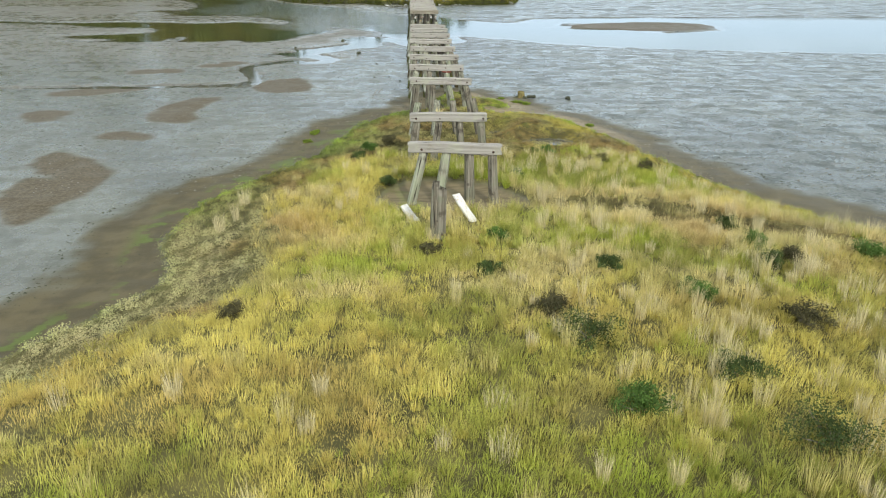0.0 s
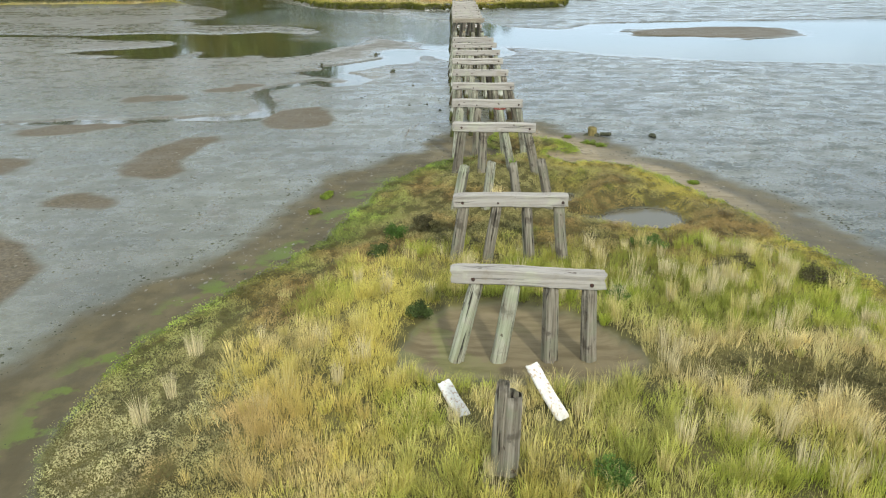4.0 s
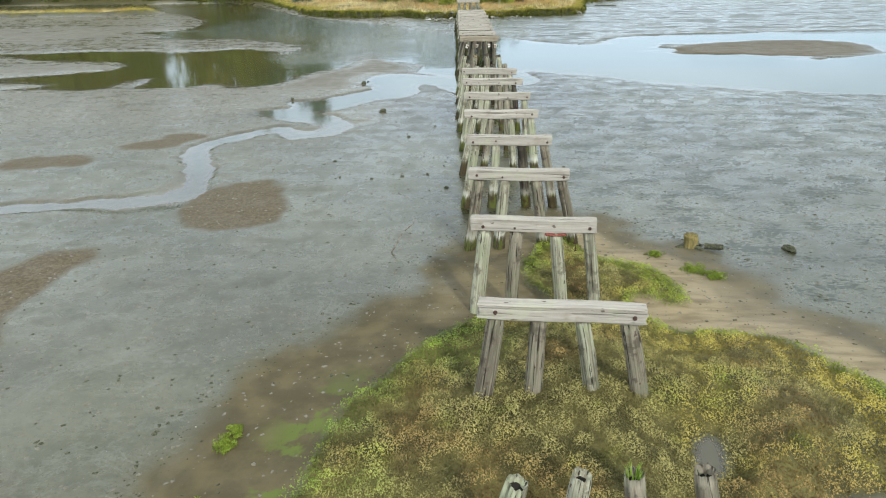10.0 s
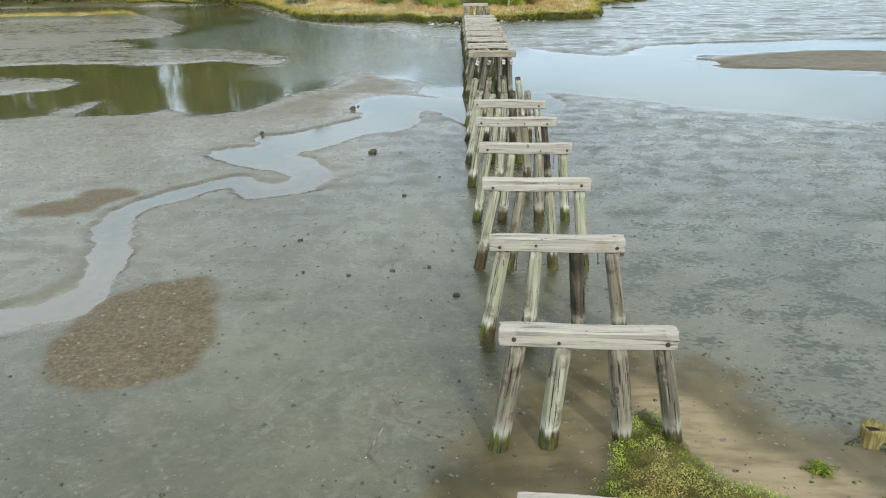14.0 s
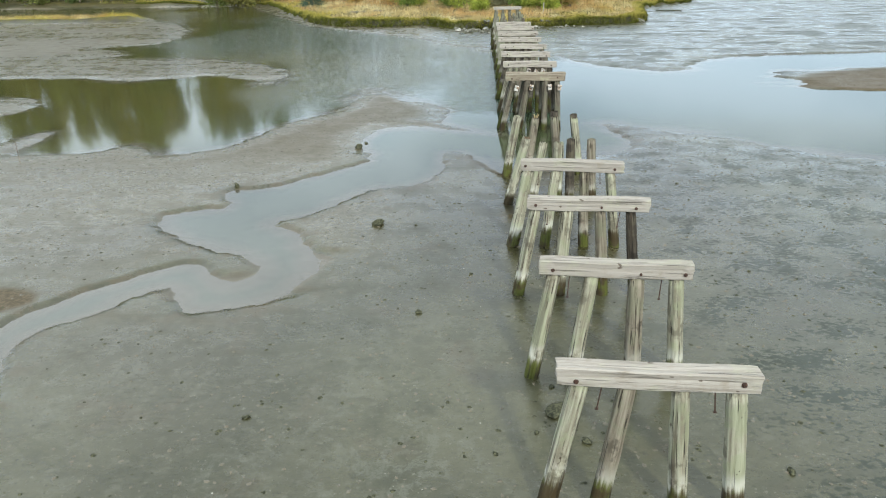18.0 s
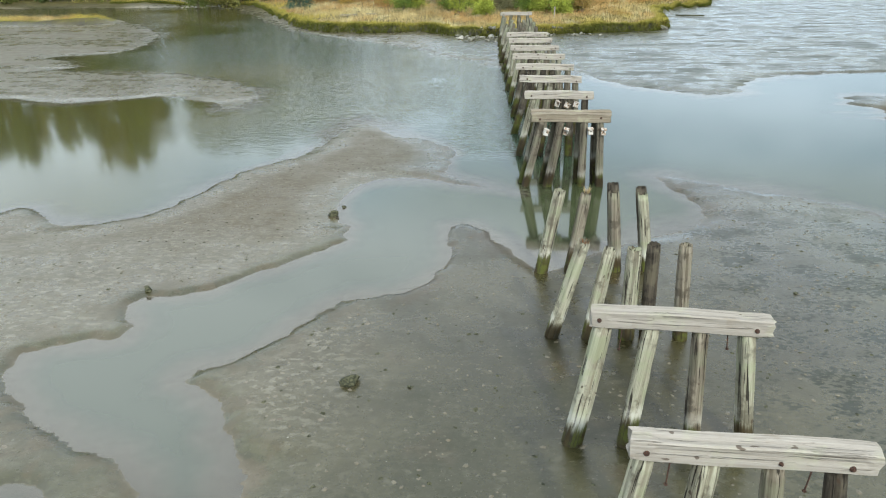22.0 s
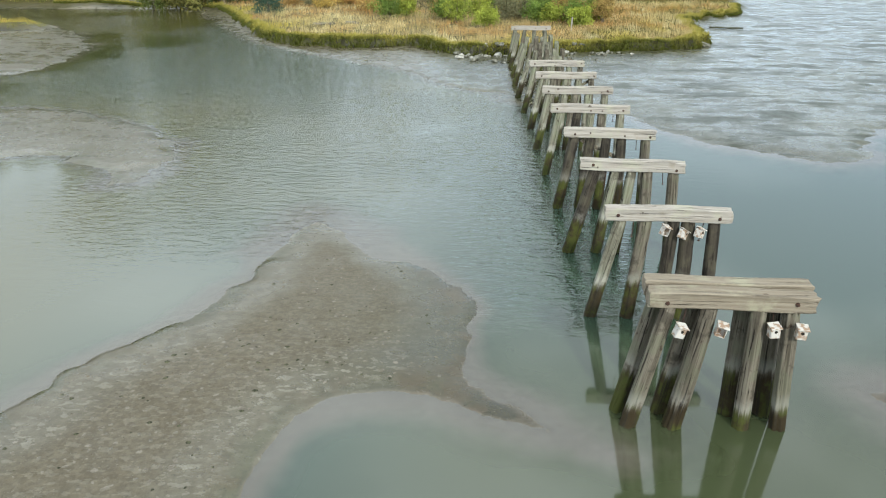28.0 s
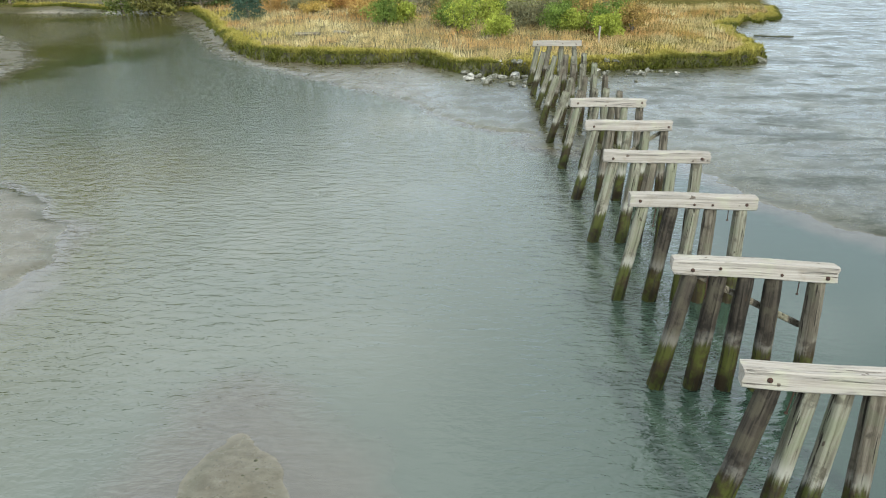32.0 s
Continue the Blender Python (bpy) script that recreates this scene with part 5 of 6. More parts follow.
rgb = blend((0.25, 0.225, 0.092), (0.245, 0.175, 0.07), smooth(-0.15, 0.45, f3 + 0.25 * smooth(2, 6, x)))
gold = smooth(0.0, 0.5, f1 + 0.55 * smooth(3.4, 0.4, isle) * smooth(1, 5, x) - 0.24)
rgb = rgb * (1 - gold[:, None]) + np.array((0.37, 0.31, 0.075)) * gold[:, None]
lime = smooth(0.05, 0.6, f2 * 0.5 + 0.35 * f1 + 0.55 * smooth(0.8, 0.1, isle) + 0.40 * smooth(27, 31, y) + 0.40 * smooth(2, 4, x) * smooth(24, 27, y) - 0.10)
rgb = rgb * (1 - lime[:, None]) + np.array((0.235, 0.285, 0.042)) * lime[:, None]
deep = smooth(2.2, 0.3, isle + 1.2 * f3) * smooth(2, -2, x) * smooth(6, 14, y)
rgb = rgb * (1 - 0.75 * deep[:, None]) + blend((0.10, 0.15, 0.025), (0.24, 0.34, 0.05), smooth(-0.2, 0.5, f2)) * 0.75 * deep[:, None]
grey = smooth(0.0, 0.5, f1 - 0.3 * x / 4 - 0.2) * (0.10 + 0.55 * smooth(10, 6, y))
dark = smooth(-0.5, 0.2, crease + 0.5 * f2) * smooth(2.0, 3.2, x)
rgb = rgb * (1 - grey[:, None]) + np.array((0.40, 0.375, 0.205)) * grey[:, None]
rgb = rgb * (1 - 0.75 * dark[:, None]) + np.array((0.125, 0.108, 0.05)) * 0.75 * dark[:, None]
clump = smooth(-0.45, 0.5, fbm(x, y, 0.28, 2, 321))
# low gaps between clumps darkened in the leaf tint, as painted shade
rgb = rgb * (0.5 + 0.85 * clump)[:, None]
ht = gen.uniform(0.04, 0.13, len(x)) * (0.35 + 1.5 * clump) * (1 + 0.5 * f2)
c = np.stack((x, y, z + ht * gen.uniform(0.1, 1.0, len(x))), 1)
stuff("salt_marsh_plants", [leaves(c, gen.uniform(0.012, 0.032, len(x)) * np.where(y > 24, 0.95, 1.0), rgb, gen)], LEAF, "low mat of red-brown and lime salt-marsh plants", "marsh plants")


def shrub(x, y, wide, high, tint, seed, name="shrub", label="", count=900, leaf=0.05, clumps=16, z=None):
    """A bush: a fan of thin stems and clumps of small leaves with gaps between them."""
    g = np.random.default_rng(seed)
    z0 = land(x, y) if z is None else z
    thing = tagged(new(name), label, "shrub")
    thing.location = (x, y, z0)
    cc = np.stack((g.normal(0, 0.30, clumps) * wide, g.normal(0, 0.30, clumps) * wide, high * g.uniform(0.25, 0.92, clumps)), 1)
    cc[:, 2] *= np.clip(1.15 - 0.35 * np.hypot(cc[:, 0], cc[:, 1]) / max(wide, 0.1), 0.4, 1)
    bm = bmesh.new()
    for k in range(min(10, clumps)):
        top = Vector(cc[k])
        way = top.to_track_quat("Z", "Y").to_matrix().to_4x4()
        bmesh.ops.create_cone(bm, cap_ends=True, segments=5, radius1=0.012 + 0.012 * high, radius2=0.006, depth=top.length, matrix=Matrix.Translation(top / 2) @ way)
    part("stem_tangle", bm, BARK, thing)
    per = max(4, count // clumps)
    size = g.uniform(0.11, 0.22, clumps) * (wide + high) / 2
    pts = (cc[:, None] + np.clip(g.normal(0, 1, (clumps, per, 3)), -1.5, 1.5) * size[:, None, None] * np.array((1, 1, 0.75))).reshape(-1, 3)
    pts[:, 2] = np.abs(pts[:, 2])
    tone = np.repeat(g.uniform(0.6, 1.35, clumps), per)[:, None]
    rgb = np.array(tint)[None] * tone * g.uniform(0.75, 1.25, (len(pts), 1))
    P, F, C = leaves(pts, g.uniform(0.6, 1.3, len(pts)) * leaf, rgb, g)
    me = mesh_np("foliage", P, F, False, (LEAF,))
    add_tint(me, C)
    part("foliage", me, None, thing)
    return thing


DARK_BUSH = "dark green low shrub among the marsh grass"
for k, (x, y, w, h) in enumerate(((2.2, -1.1, 1.5, 0.55), (1.7, 0.2, 0.8, 0.4), (2.6, -3.6, 1.0, 0.5), (5.4, -4.6, 1.5, 0.7), (-5.5, 0.4, 0.6, 0.25), (1.0, 4.9, 0.6, 0.3), (0.4, 2.4, 0.6, 0.3), (-1.0, 3.6, 0.7, 0.35),
                                 (8.0, 3.9, 0.7, 0.5), (7.8, 2.5, 0.6, 0.5), (8.5, 2.8, 0.6, 0.5), (10.8, 3.1, 0.7, 0.5), (8.1, 5.7, 0.8, 0.35), (7.8, 12.6, 1.1, 0.4), (5.3, 0.8, 0.8, 0.4), (4.8, -2.6, 1.0, 0.4),
                                 (7.1, -0.5, 1.0, 0.45), (2.5, 11.4, 0.6, 0.35), (-2.3, 10.6, 0.8, 0.3), (-2.4, 16.2, 0.9, 0.5), (-3.3, 16.0, 0.7, 0.4), (-3.6, 14.4, 0.6, 0.35), (6.0, 13.2, 0.8, 0.4), (4.0, 14.6, 0.8, 0.4), (3.6, 2.6, 0.8, 0.35))):
    shrub(x, y, 0.68 * w, h, ((0.060, 0.085, 0.024), (0.080, 0.072, 0.034), (0.085, 0.145, 0.030))[k % 3], 500 + k, "low_shrub", DARK_BUSH, 3000, 0.026, 26)

for k, (x, y, w) in enumerate(((5.0, 29.5, 0.55), (5.5, 29.1, 0.5), (4.2, 30.6, 0.35), (-6.4, 21.6, 0.35), (-6.3, 22.0, 0.25), (8.0, 22.95, 0.35), (-6.5, 19.9, 0.3))):
    shrub(x, y, w, 0.10, (0.16, 0.21, 0.03), 560 + k, "weed_patch", "low green weeds on the sandy shore", 2200, 0.02, 40)

# tufts that have rooted in rotten pile heads and on a cap
for x, y, z, hh, c in ((0.38, 18.0, 2.42, 0.22, (0.20, 0.30, 0.04)), (-0.36, 14.05, 2.60, 0.42, TAN), (-1.14, 55.0, 2.42, 0.16, (0.20, 0.10, 0.05)), (-0.54, 58.9, 2.40, 0.17, (0.42, 0.33, 0.19))):
    m = 60
    ra = gen.uniform(0, 2 * np.pi, m)
    P, F, C = blades(0.07 * np.cos(ra), 0.07 * np.sin(ra), np.zeros(m), gen.uniform(0.5, 1.1, m) * hh, gen.uniform(0.006, 0.012, m), (gen.uniform(0.2, 0.8, m), ra), np.tile(c, (m, 1)), gen)
    me = mesh_np("grass_tuft", P, F, False, (BLADE,))
    add_tint(me, C)
    tuft = tagged(new("grass_tuft", me), "small tuft of grass rooted in rotten timber", "grass", "tufts on the timbers")
    tuft.location = (x, y, z)


# ---- the far shore ----
n = 170000
x, y = gen.uniform(-75, 45, n), 114 + 52 * gen.uniform(0, 1, n) ** 1.6
x[:14000], y[:14000] = gen.uniform(-105, -49, 14000), gen.uniform(128, 151, 14000)
s = sample(x, y)
keep = (s["bank"] > 0.05) & (gen.uniform(0, 1, n) < 0.95)
x, y, z, bank = x[keep], y[keep], s["h"][keep], s["bank"][keep]
f1, f2 = fbm(x, y, 7, 4, 401), fbm(x, y, 2.2, 3, 411)
rgb = blend((0.46, 0.37, 0.18), (0.40, 0.23, 0.085), smooth(-0.25, 0.4, f1))
rgb = rgb * (1 - smooth(0.0, 0.5, f2)[:, None]) + np.array((0.56, 0.49, 0.28)) * smooth(0.0, 0.5, f2)[:, None]
gold = smooth(0.1, 0.5, fbm(x, y, 4.5, 3, 441)) * smooth(9, 2, bank)
rgb = rgb * (1 - gold[:, None]) + np.array((0.40, 0.33, 0.075)) * gold[:, None]
rim = smooth(1.5, 0.3, bank + 0.6 * f2)
rgb = rgb * (1 - rim[:, None]) + np.array((0.22, 0.22, 0.045)) * rim[:, None]
rgb = rgb * (0.70 + 0.55 * smooth(-0.4, 0.4, fbm(x, y, 0.9, 3, 451)))[:, None]
far = blades(x, y, z, gen.uniform(0.30, 0.7, len(x)) * (1 - 0.45 * rim) * np.clip(1 + 0.9 * fbm(x, y, 1.1, 3, 431), 0.3, 2.0), gen.uniform(0.018, 0.036, len(x)), 0.55, rgb, gen)
# the mossy lip of the bank hangs over the mud in hummocks
line = rounded(MARSH, 1)
line = line[(line[:, 0] > -80) & (line[:, 0] < 40) & (line[:, 1] < 180)]
seg = np.diff(line, axis=0)
size = np.hypot(seg[:, 0], seg[:, 1])
n = 180000
pick = gen.choice(len(seg), n, p=size / size.sum())
at = line[pick] + seg[pick] * gen.uniform(0, 1, (n, 1))
x, y = (at + np.stack((-seg[pick, 1], seg[pick, 0]), 1) / size[pick, None] * gen.uniform(-2.2, 2.2, (n, 1))).T
s = sample(x, y)
keep = (s["bank"] > -0.22) & (s["bank"] < 1.3)
x, y, z, bank = x[keep], y[keep], s["h"][keep], s["bank"][keep]
f1, f2 = fbm(x, y, 3, 3, 421), fbm(x, y, 0.8, 2, 461)
# lower blades tinted darker: shade beneath the lip put into their colour
rgb = blend((0.085, 0.095, 0.016), (0.34, 0.30, 0.07), smooth(-0.10, 0.7, bank + 0.5 * f1 + 0.35 * f2))
lip = blades(x, y, z, gen.uniform(0.14, 0.42, len(x)) * (1 + 0.8 * f2), gen.uniform(0.05, 0.10, len(x)), 1.1, rgb, gen)
stuff("shore_grass", [far, lip], BLADE, "tan salt-marsh grass with a mossy green lip on the far bank", "grass")

GREEN_BUSH, YEL_BUSH, GREY_BUSH = (0.14, 0.20, 0.04), (0.27, 0.31, 0.05), (0.17, 0.165, 0.09)
for k, (x, y, w, h, c, lab) in enumerate((
        (-14, 139.8, 2.4, 2.4, GREEN_BUSH, "rounded green shrub in the tan marsh grass"),
        (-12.2, 140.8, 2.0, 2.0, YEL_BUSH, "yellow-green shrub in the tan marsh grass"),
        (-9.5, 150.5, 3.0, 3.4, GREY_BUSH, "grey-green half-bare shrub in tan grass"),
        (-5.6, 143.5, 2.6, 3.2, GREEN_BUSH, "rounded green shrub in the tan marsh grass"),
        (-3.4, 141.5, 2.2, 2.8, YEL_BUSH, "yellow-green shrub in the tan marsh grass"),
        (-2.9, 130.6, 1.8, 2.0, YEL_BUSH, "yellow-green shrub in the tan marsh grass"),
        (-1.0, 137, 2.2, 2.6, GREY_BUSH, "grey-green half-bare shrub in tan grass"),
        (1.2, 139, 2.4, 3.0, GREY_BUSH, "grey-green half-bare shrub in tan grass"),
        (2.5, 135, 2.0, 2.4, GREEN_BUSH, "rounded green shrub in the tan marsh grass"),
        (3.9, 134.2, 1.8, 2.0, YEL_BUSH, "yellow-green shrub in the tan marsh grass"),
        (6.3, 130.2, 1.7, 1.8, YEL_BUSH, "yellow-green shrub in the tan marsh grass"),
        (4.6, 141.5, 2.8, 3.4, GREEN_BUSH, "rounded green shrub in the tan marsh grass"),
        (6.2, 158.5, 3.2, 4.0, YEL_BUSH, "tall yellow-green shrub in tan marsh grass"),
        (0.5, 146.5, 3.0, 3.6, YEL_BUSH, "tall yellow-green shrub in tan marsh grass"),
        (-20.2, 157, 3.2, 2.6, (0.40, 0.22, 0.07), "rust-orange autumn shrub in tan grass"),
        (-1.5, 156, 3.4, 4.0, GREEN_BUSH, "rounded green shrub in the tan marsh grass"),
        (-17.0, 149, 2.6, 2.0, (0.36, 0.24, 0.08), "rust-orange autumn shrub in tan grass"))):
    shrub(x, y, w, h, c, 700 + k, "shrub", lab, 3200, 0.11, 40)
rng = random.Random(77)
for k in range(34):
    x, y = rng.uniform(-9.5, 10.0), rng.uniform(133, 168)
    c, lab = rng.choice(((GREEN_BUSH, "rounded green shrub in the tan marsh grass"), (YEL_BUSH, "yellow-green shrub in the tan marsh grass"), (GREY_BUSH, "grey-green half-bare shrub in tan grass"), ((0.30, 0.21, 0.07), "rust-brown half-bare shrub in tan grass")))
    shrub(x, y, rng.uniform(1.5, 3.0), rng.uniform(1.6, 3.2), c, 760 + k, "shrub", lab, 1900, 0.11, 32)
for k in range(12):
    x, y = rng.uniform(-30, -10), rng.uniform(146, 166)
    shrub(x, y, rng.uniform(1.5, 3.4), rng.uniform(1.0, 2.0), rng.choice(((0.36, 0.22, 0.07), GREY_BUSH, (0.42, 0.30, 0.08))), 800 + k, "shrub", "low rust-coloured autumn shrub in tan grass", 2200, 0.10, 28)


def conifer(x, y, high, wide, seed):
    g = np.random.default_rng(seed)
    t = tagged(new("conifer"), "dense blue-green young conifer on the far bank", "tree")
    t.location = (x, y, land(x, y))
    bm = bmesh.new()
    bmesh.ops.create_cone(bm, cap_ends=True, segments=8, radius1=0.18, radius2=0.03, depth=high, matrix=Matrix.Translation((0, 0, high / 2)))
    part("trunk", bm, BARK, t)
    n = 5200
    f = g.uniform(0, 1, n) ** 0.7
    tier = np.floor(f * 9) / 9
    r = wide * (1 - f * 0.93) * (0.55 + 0.45 * (1 - (f - tier) * 9)) * np.sqrt(g.uniform(0.15, 1, n))
    a = g.uniform(0, 2 * np.pi, n)
    pts = np.stack((r * np.cos(a), r * np.sin(a), 0.25 + f * high - 0.15 * r), 1)
    rgb = blend((0.035, 0.075, 0.05), (0.075, 0.12, 0.085), g.uniform(0, 1, n))
    P, F, C = leaves(pts, g.uniform(0.08, 0.17, n), rgb, g)
    me = mesh_np("crown", P, F, False, (LEAF,))
    add_tint(me, C)
    part("crown", me, None, t)


conifer(-29.5, 145.7, 4.2, 2.9, 801)


def tree(x, y, high, wide, tint, seed, label):
    """A tapered trunk with limbs and a ragged crown of leaf clumps."""
    g = np.random.default_rng(seed)
    t = tagged(new("tree"), label, "tree", "trees behind the far shore")
    t.location = (x, y, land(x, y))
    bm = bmesh.new()
    bmesh.ops.create_cone(bm, cap_ends=True, segments=9, radius1=0.03 * high * 0.8, radius2=0.05, depth=high * 0.9, matrix=Matrix.Translation((0, 0, high * 0.45)))
    clumps = 60
    f = g.uniform(0.03, 1.0, clumps)
    a = g.uniform(0, 2 * np.pi, clumps)
    r = wide * np.sin(np.clip(f + 0.12, 0.25, 0.97) * np.pi) ** 0.6 * g.uniform(0.3, 1.0, clumps)
    cc = np.stack((r * np.cos(a), r * np.sin(a), f * high), 1)
    for k in range(14):
        b0, b1 = Vector((0, 0, cc[k][2] * 0.72)), Vector(cc[k])
        way = (b1 - b0)
        bmesh.ops.create_cone(bm, cap_ends=True, segments=5, radius1=0.09, radius2=0.025, depth=way.length, matrix=Matrix.Translation((b0 + b1) / 2) @ way.to_track_quat("Z", "Y").to_matrix().to_4x4())
    part("trunk", bm, BARK, t)
    per = 20 if high > 13 else 60
    pts = (cc[:, None] + g.normal(0, 1, (clumps, per, 3)) * g.uniform(0.5, 1.1, clumps)[:, None, None] * wide * 0.22).reshape(-1, 3)
    rgb = np.array(tint)[None] * np.repeat(g.uniform(0.6, 1.3, clumps), per)[:, None] * g.uniform(0.8, 1.2, (clumps * per, 1))
    P, F, C = leaves(pts, g.uniform(0.15, 0.26, len(pts)) * wide * (1.0 if high > 13 else 0.35), rgb, g)
    me = mesh_np("crown", P, F, False, (LEAF,))
    add_tint(me, C)
    part("crown", me, None, t)


rng = random.Random(31)
k = 0
for x0, x1, step, y0, h0 in ((-235, -97, 3.6, 245, 44), (-230, -98, 5.0, 238, 26), (-84, -42, 3.8, 240, 42), (-82, -40, 5.0, 233, 24), (-40, -12, 5.0, 240, 17), (-10, 20, 7.5, 250, 14), (-125, -65, 3.2, 168, 9), (-50, -12, 3.0, 163, 9), (-8, 12, 3.4, 172, 8)):
    x = x0
    while x < x1:
        tint = rng.choice(((0.10, 0.125, 0.032), (0.115, 0.13, 0.034), (0.08, 0.11, 0.034), (0.135, 0.13, 0.038)))
        tree(x + rng.uniform(-1, 1), y0 + rng.uniform(-3, 4), h0 * rng.uniform(0.75, 1.15), rng.uniform(2.4, 3.6) if h0 < 20 else rng.uniform(5.5, 8.0), tint, 900 + k, "tall olive-green tree behind the far marsh")
        x += step * rng.uniform(0.7, 1.3)
        k += 1


# ---- rocks, stump, logs and other small things ----
def rock_mesh(size, seed, name="rock"):
    g = random.Random(seed)
    bm = bmesh.new()
    bmesh.ops.create_icosphere(bm, subdivisions=2, radius=0.5)
    ph = Vector((g.uniform(0, 50), g.uniform(0, 50), g.uniform(0, 50)))
    for v in bm.verts:
        v.co *= 1 + 0.55 * noise.noise(v.co * 1.7 + ph) + 0.2 * noise.noise(v.co * 4 + ph)
        v.co = Vector((v.co.x * size[0], v.co.y * size[1], v.co.z * size[2]))
    me = bpy.data.meshes.new(name)
    bm.to_mesh(me)
    bm.free()
    return me


def rock(x, y, size, seed, mat=ROCK, name="rock", label="", group="", sink=0.25):
    ob = tagged(part(name, rock_mesh(size, seed, name), mat), label, "rock" if "clod" not in name else "clod", group)
    ob.location = (x, y, land(x, y) + size[2] * (0.5 - sink))
    ob.rotation_euler = (0, 0, seed * 1.7)
    return ob


# a weedy stump with the drift log beside it, and a rock further out
stump = tagged(new("stump"), "rotten weed-covered tree stump on the muddy shore", "stump")
stump.location = (5.55, 31.5, land(5.55, 31.5))
rng = random.Random(41)
body = part("stump_body", pile_mesh(0.62, 0.23, rng, 0.5, 16), STUMP_WOOD, stump)
body.location = (0, 0, -0.2)
for a in (0.4, 3.3, 5.5):
    bm = bmesh.new()
    bmesh.ops.create_cone(bm, cap_ends=True, segments=7, radius1=0.09, radius2=0.04, depth=0.45)
    for v in bm.verts:
        v.co += Vector((rng.uniform(-1, 1), rng.uniform(-1, 1), 0)) * 0.03
    r = part("root", bm, WEED, stump)
    r.matrix_local = Matrix.Rotation(a, 4, "Z") @ pose(0.30, 0, 0.03, 0, 106, 0)
log = tagged(part("drift_log", pile_mesh(0.55, 0.10, rng, 0.3, 10), WEED), "dark wet drift log lying on the mud", "log")
log.matrix_world = pose(5.95, 31.3, land(6.2, 31.2) + 0.10, 0, 84, -28)
rock(8.55, 31.15, (0.60, 0.32, 0.22), 3, WEED, "rock", "dark weed-covered rock on the wet mud")
rock(-6.27, 52.85, (0.42, 0.36, 0.26), 4, WEED, "rock", "small dark weed-covered rock on the mud")
rock(-12.7, 57.2, (0.26, 0.2, 0.16), 5, WEED, "rock", "small dark weed-covered rock on the mud")
rock(-8.7, 63.4, (0.34, 0.24, 0.30), 6, WEED, "rock", "dark rock at the edge of the pool")
rock(-8.5, 64.3, (0.18, 0.16, 0.14), 7, WEED, "rock", "dark rock at the edge of the pool")
rock(-1.15, 42.3, (0.50, 0.40, 0.18), 8, WEED, "rock", "dark weed-covered rock beside the trestle")
rock(16.9, 123.6, (1.0, 0.8, 0.6), 9, ROCK, "rock", "dark boulder off the marsh point")
rng = random.Random(61)
for k in range(70):
    x = rng.choice((rng.uniform(-6, -1.5), rng.uniform(2.0, 9.5)))
    y = 117.5 - abs(rng.gauss(0, 2.2)) + (2.2 if x > 3 else 0)
    sz = rng.uniform(0.2, 0.65)
    rock(x, y, (sz, sz * rng.uniform(0.6, 1), sz * rng.uniform(0.4, 0.7)), 200 + k, rng.choice((ROCK, ROCK, PALE_ROCK)), "shore_rock", "angular grey rock on the muddy far shore", "rocks along the far shore")
for k in range(46):
    x, y = rng.uniform(-80, -58), rng.uniform(152, 156)
    sz = rng.uniform(0.5, 1.2)
    rock(x, y, (sz, sz * 0.8, sz * 0.7), 300 + k, rng.choice((PALE_ROCK, PALE_ROCK, ROCK)), "riprap_rock", "pale angular rock of a low stone bank", "rocks of the stone bank")
for k, (x, y) in enumerate(((-6.86, 39.37), (-4.21, 39.45), (-3.13, 39.7), (-7.48, 41.89), (-4.34, 46.45), (-3.02, 48.83), (-4.98, 52.73), (-1.2, 43.15), (-2.44, 40.94), (-1.63, 41.6), (-0.7, 41.35),
                            (5.0, 57.48), (5.0, 49.18), (2.83, 40.63), (-2.3, 37.8), (-5.49, 39.14))):
    sz = rng.uniform(0.10, 0.20)
    rock(x, y, (sz, sz * rng.uniform(0.6, 0.9), sz * 0.5), 400 + k, WEED, "weed_clump", "small dark clump of seaweed on wet mud", "weed clumps on the flat")
# a marker post and drift logs on the far marsh
far_post = tagged(part("marker_post", board_mesh(1.4, 0.14, 0.14, rng, "marker_post"), CAP_WOOD), "short pale post standing in the marsh grass", "post")
far_post.matrix_world = pose(5.2, 128.0, land(5.2, 128.0) + 0.6, 0, 90, 0)
for k, (x, y, ln, a) in enumerate(((-46.5, 162.5, 4.0, 12), (-44.5, 163, 3.0, -20), (-21, 131, 2.2, 5), (-18, 133, 1.6, -15), (22.5, 140, 2.4, -25), (24.5, 139.3, 1.5, -10))):
    lg = tagged(part("drift_log", pile_mesh(ln, 0.15 if x < 0 else 0.09, rng, 0.2, 10), PILE_DRY if x < 0 else WEED), "bleached drift log on the far bank" if x < 0 else "dark drift log in the shallows", "log")
    lg.matrix_world = pose(x, y, land(x, y) + 0.12, 0, 90, a)

# thin stakes in the mud
for x, y, h, lx, ly in ((-23.9, 60.5, 1.1, 2, 1), (-3.8, 31.2, 0.75, -6, 30), (-3.5, 32.9, 0.5, 20, 45)):
    bm = bmesh.new()
    bmesh.ops.create_cone(bm, cap_ends=True, segments=6, radius1=0.022, radius2=0.012, depth=h)
    st = tagged(part("stake", bm, BARK), "thin bare stick standing in the mud", "stick", "sticks in the mud")
    st.matrix_world = pose(x, y, land(x, y) + h * 0.42, lx, ly, 0)

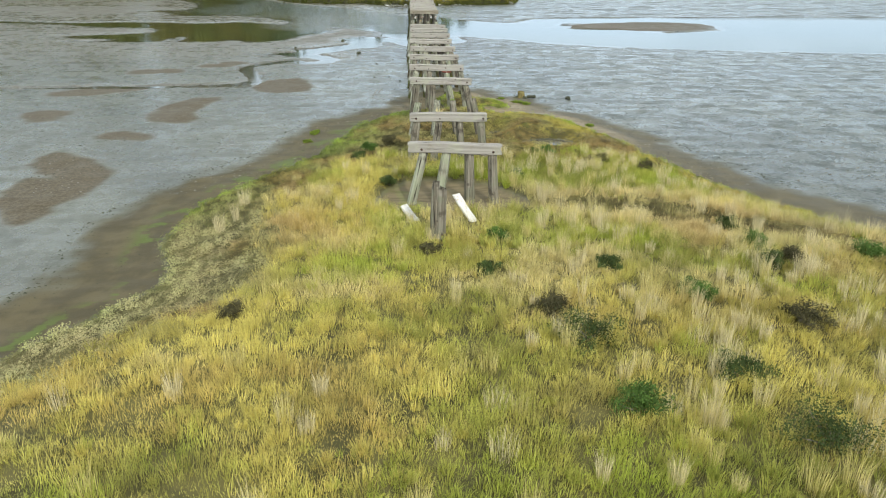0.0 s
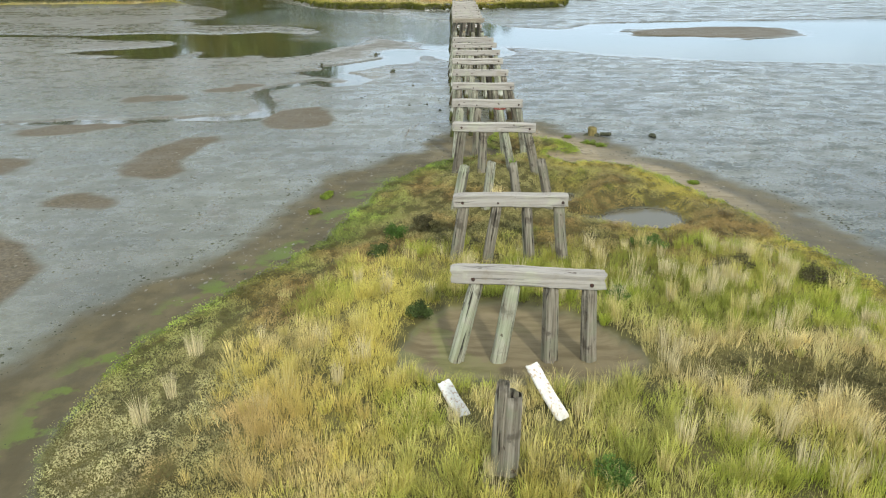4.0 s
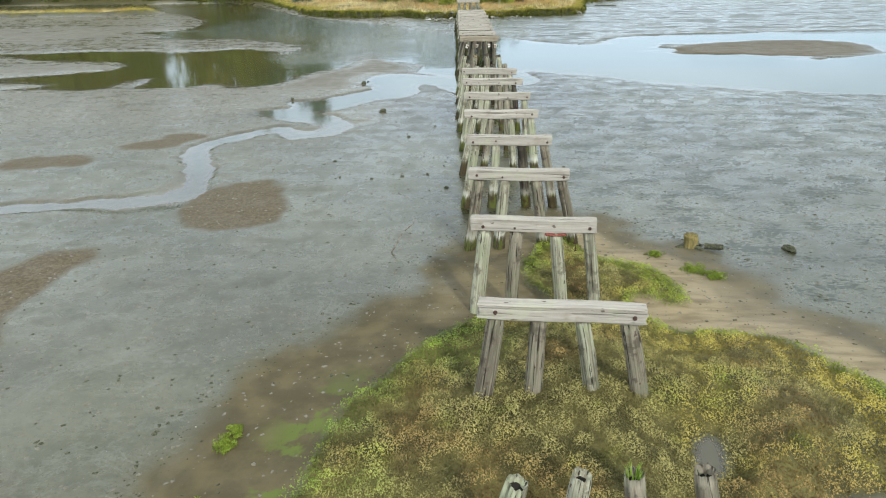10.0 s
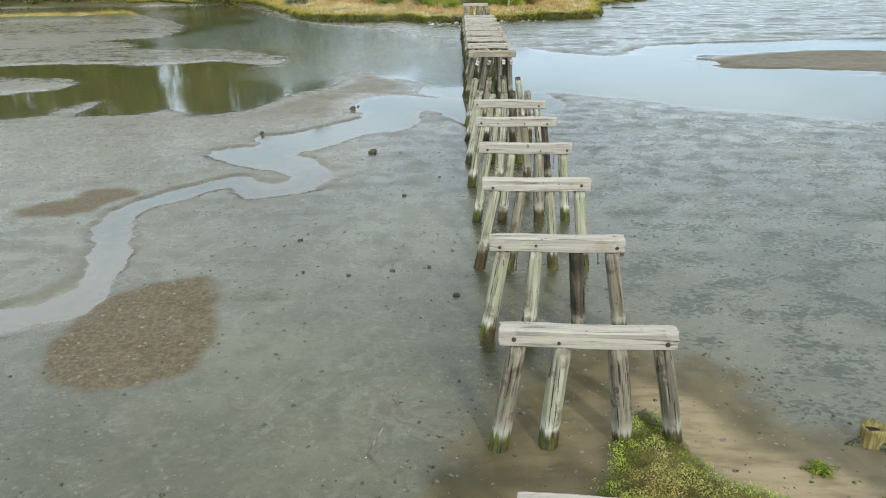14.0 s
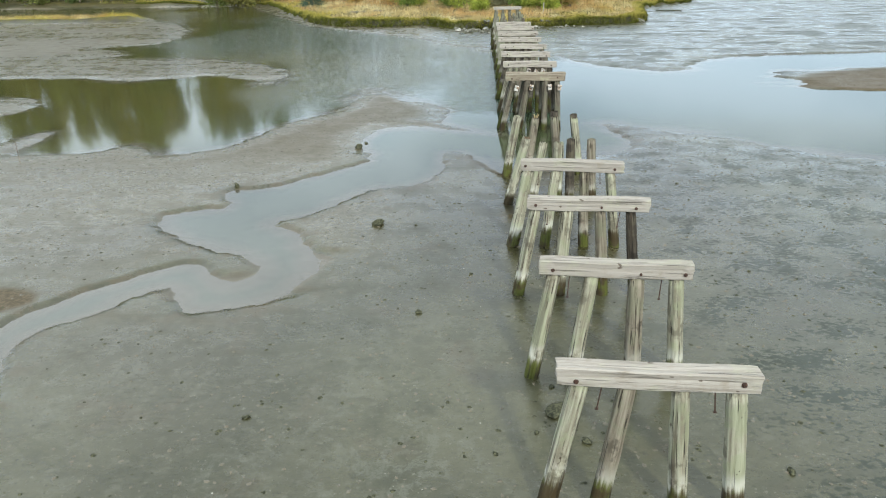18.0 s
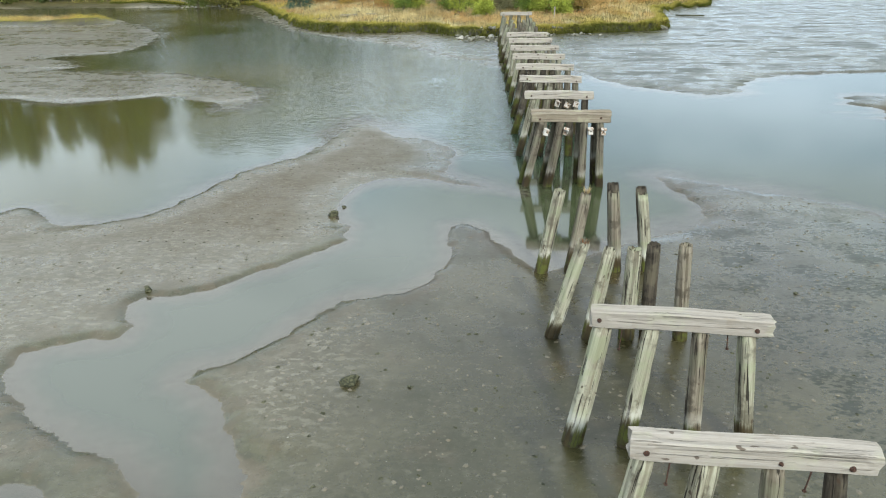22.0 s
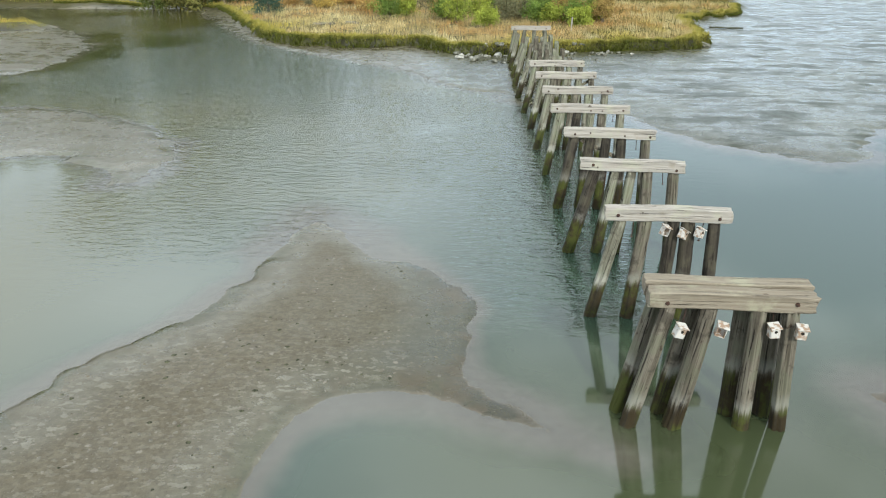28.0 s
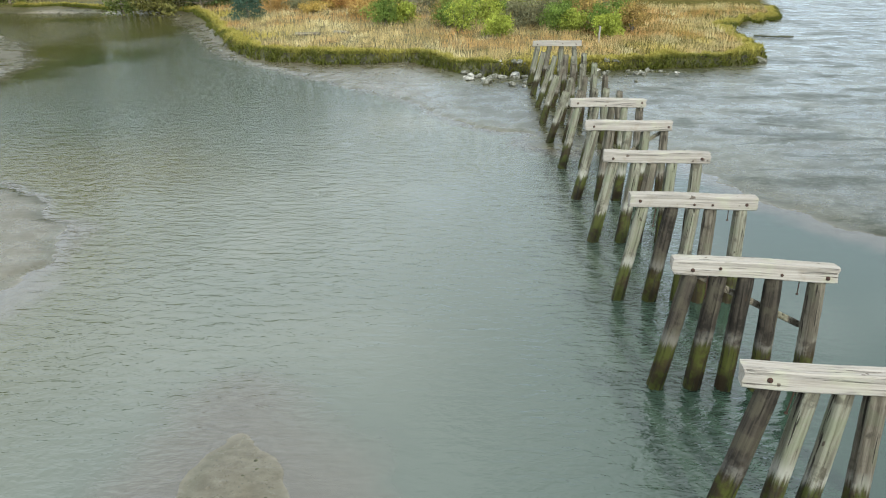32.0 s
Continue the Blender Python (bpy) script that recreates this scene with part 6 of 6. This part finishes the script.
# weed clumps, shells and clods strewn over the mud
def strewn(name, count, area, size, mat, label, category, seed, flat=0.5, want=lambda s: s["mud"] > 0.6):
    g = np.random.default_rng(seed)
    x, y = g.uniform(area[0], area[1], count), g.uniform(area[2], area[3], count)
    s = sample(x, y)
    ok = want(s) & (s["grass"] < 0.1) & (s["bank"] < -0.3)
    x, y, z = x[ok], y[ok], s["h"][ok]
    base = np.array([(1, 0, 0), (0.3, 0.95, 0), (-0.8, 0.55, 0), (-0.75, -0.6, 0), (0.35, -0.9, 0), (0.05, 0.05, 1)])
    tri = np.array([(0, 1, 5), (1, 2, 5), (2, 3, 5), (3, 4, 5), (4, 0, 5)])
    m = len(x)
    sz = size[0] + (size[1] - size[0]) * g.uniform(0, 1, m) ** 3
    P = base[None] * (1 + 0.4 * g.uniform(-1, 1, (m, 6, 1))) * sz[:, None, None] * np.array((1, 0.8, flat))
    a = g.uniform(0, 2 * np.pi, m)
    c, sn = np.cos(a)[:, None], np.sin(a)[:, None]
    P = np.stack((P[..., 0] * c - P[..., 1] * sn, P[..., 0] * sn + P[..., 1] * c, P[..., 2]), -1)
    P[..., 2] -= 0.004
    P += np.stack((x, y, z), 1)[:, None]
    F = (tri[None] + np.arange(m)[:, None, None] * 6).reshape(-1, 3)
    return tagged(new(name, mesh_np(name, P.reshape(-1, 3), F, False, (mat,))), label, category, kind="stuff")


strewn("weed_scraps", 16000, (-24, 26, 14, 80), (0.012, 0.08), WEED, "scraps of dark seaweed strewn over the mud", "seaweed", 11, 0.35)
strewn("mud_clods", 40000, (-24, 22, 12, 82), (0.015, 0.07), GROUND, "small wet clods and worm casts on the mud", "mud clods", 12, 0.5)
strewn("worm_casts", 9000, (-26, -5, 50, 74), (0.03, 0.11), CAST_MUD, "pale flat worm casts drying on the mud", "worm casts", 17, 0.12, lambda s: (s["mud"] > 0.5) & (s["casts"] > 0.25))
strewn("shell_bits", 1500, (-18, 16, 12, 76), (0.012, 0.035), PALE_ROCK, "broken pale shells strewn over the mud", "shells", 13, 0.4)
# a line of pebbles, weed and shell along the foot of the island's skirt
for name, count, size, mat, label, category, seed in (("wrack_pebbles", 60000, (0.012, 0.045), WEED, "dark pebbles washed up in a line on the shore", "pebbles", 14),
                                                      ("wrack_weed", 40000, (0.015, 0.08), WEED, "dark seaweed scraps washed up in a line", "seaweed", 15)):
    strewn(name, count, (-14, 14, 2, 36), size, mat, label, category, seed, 0.4, lambda s: (np.abs(s["isle"] + 2.55 + 0.5 * (seed - 14)) < 0.22) & (s["mud"] > 0.6))
strewn("sand_pebbles", 11000, (-14, 14, 2, 36), (0.010, 0.038), WEED, "dark pebbles scattered over the sandy skirt", "pebbles", 16, 0.5, lambda s: (s["isle"] > -2.4) & (s["isle"] < -0.1))
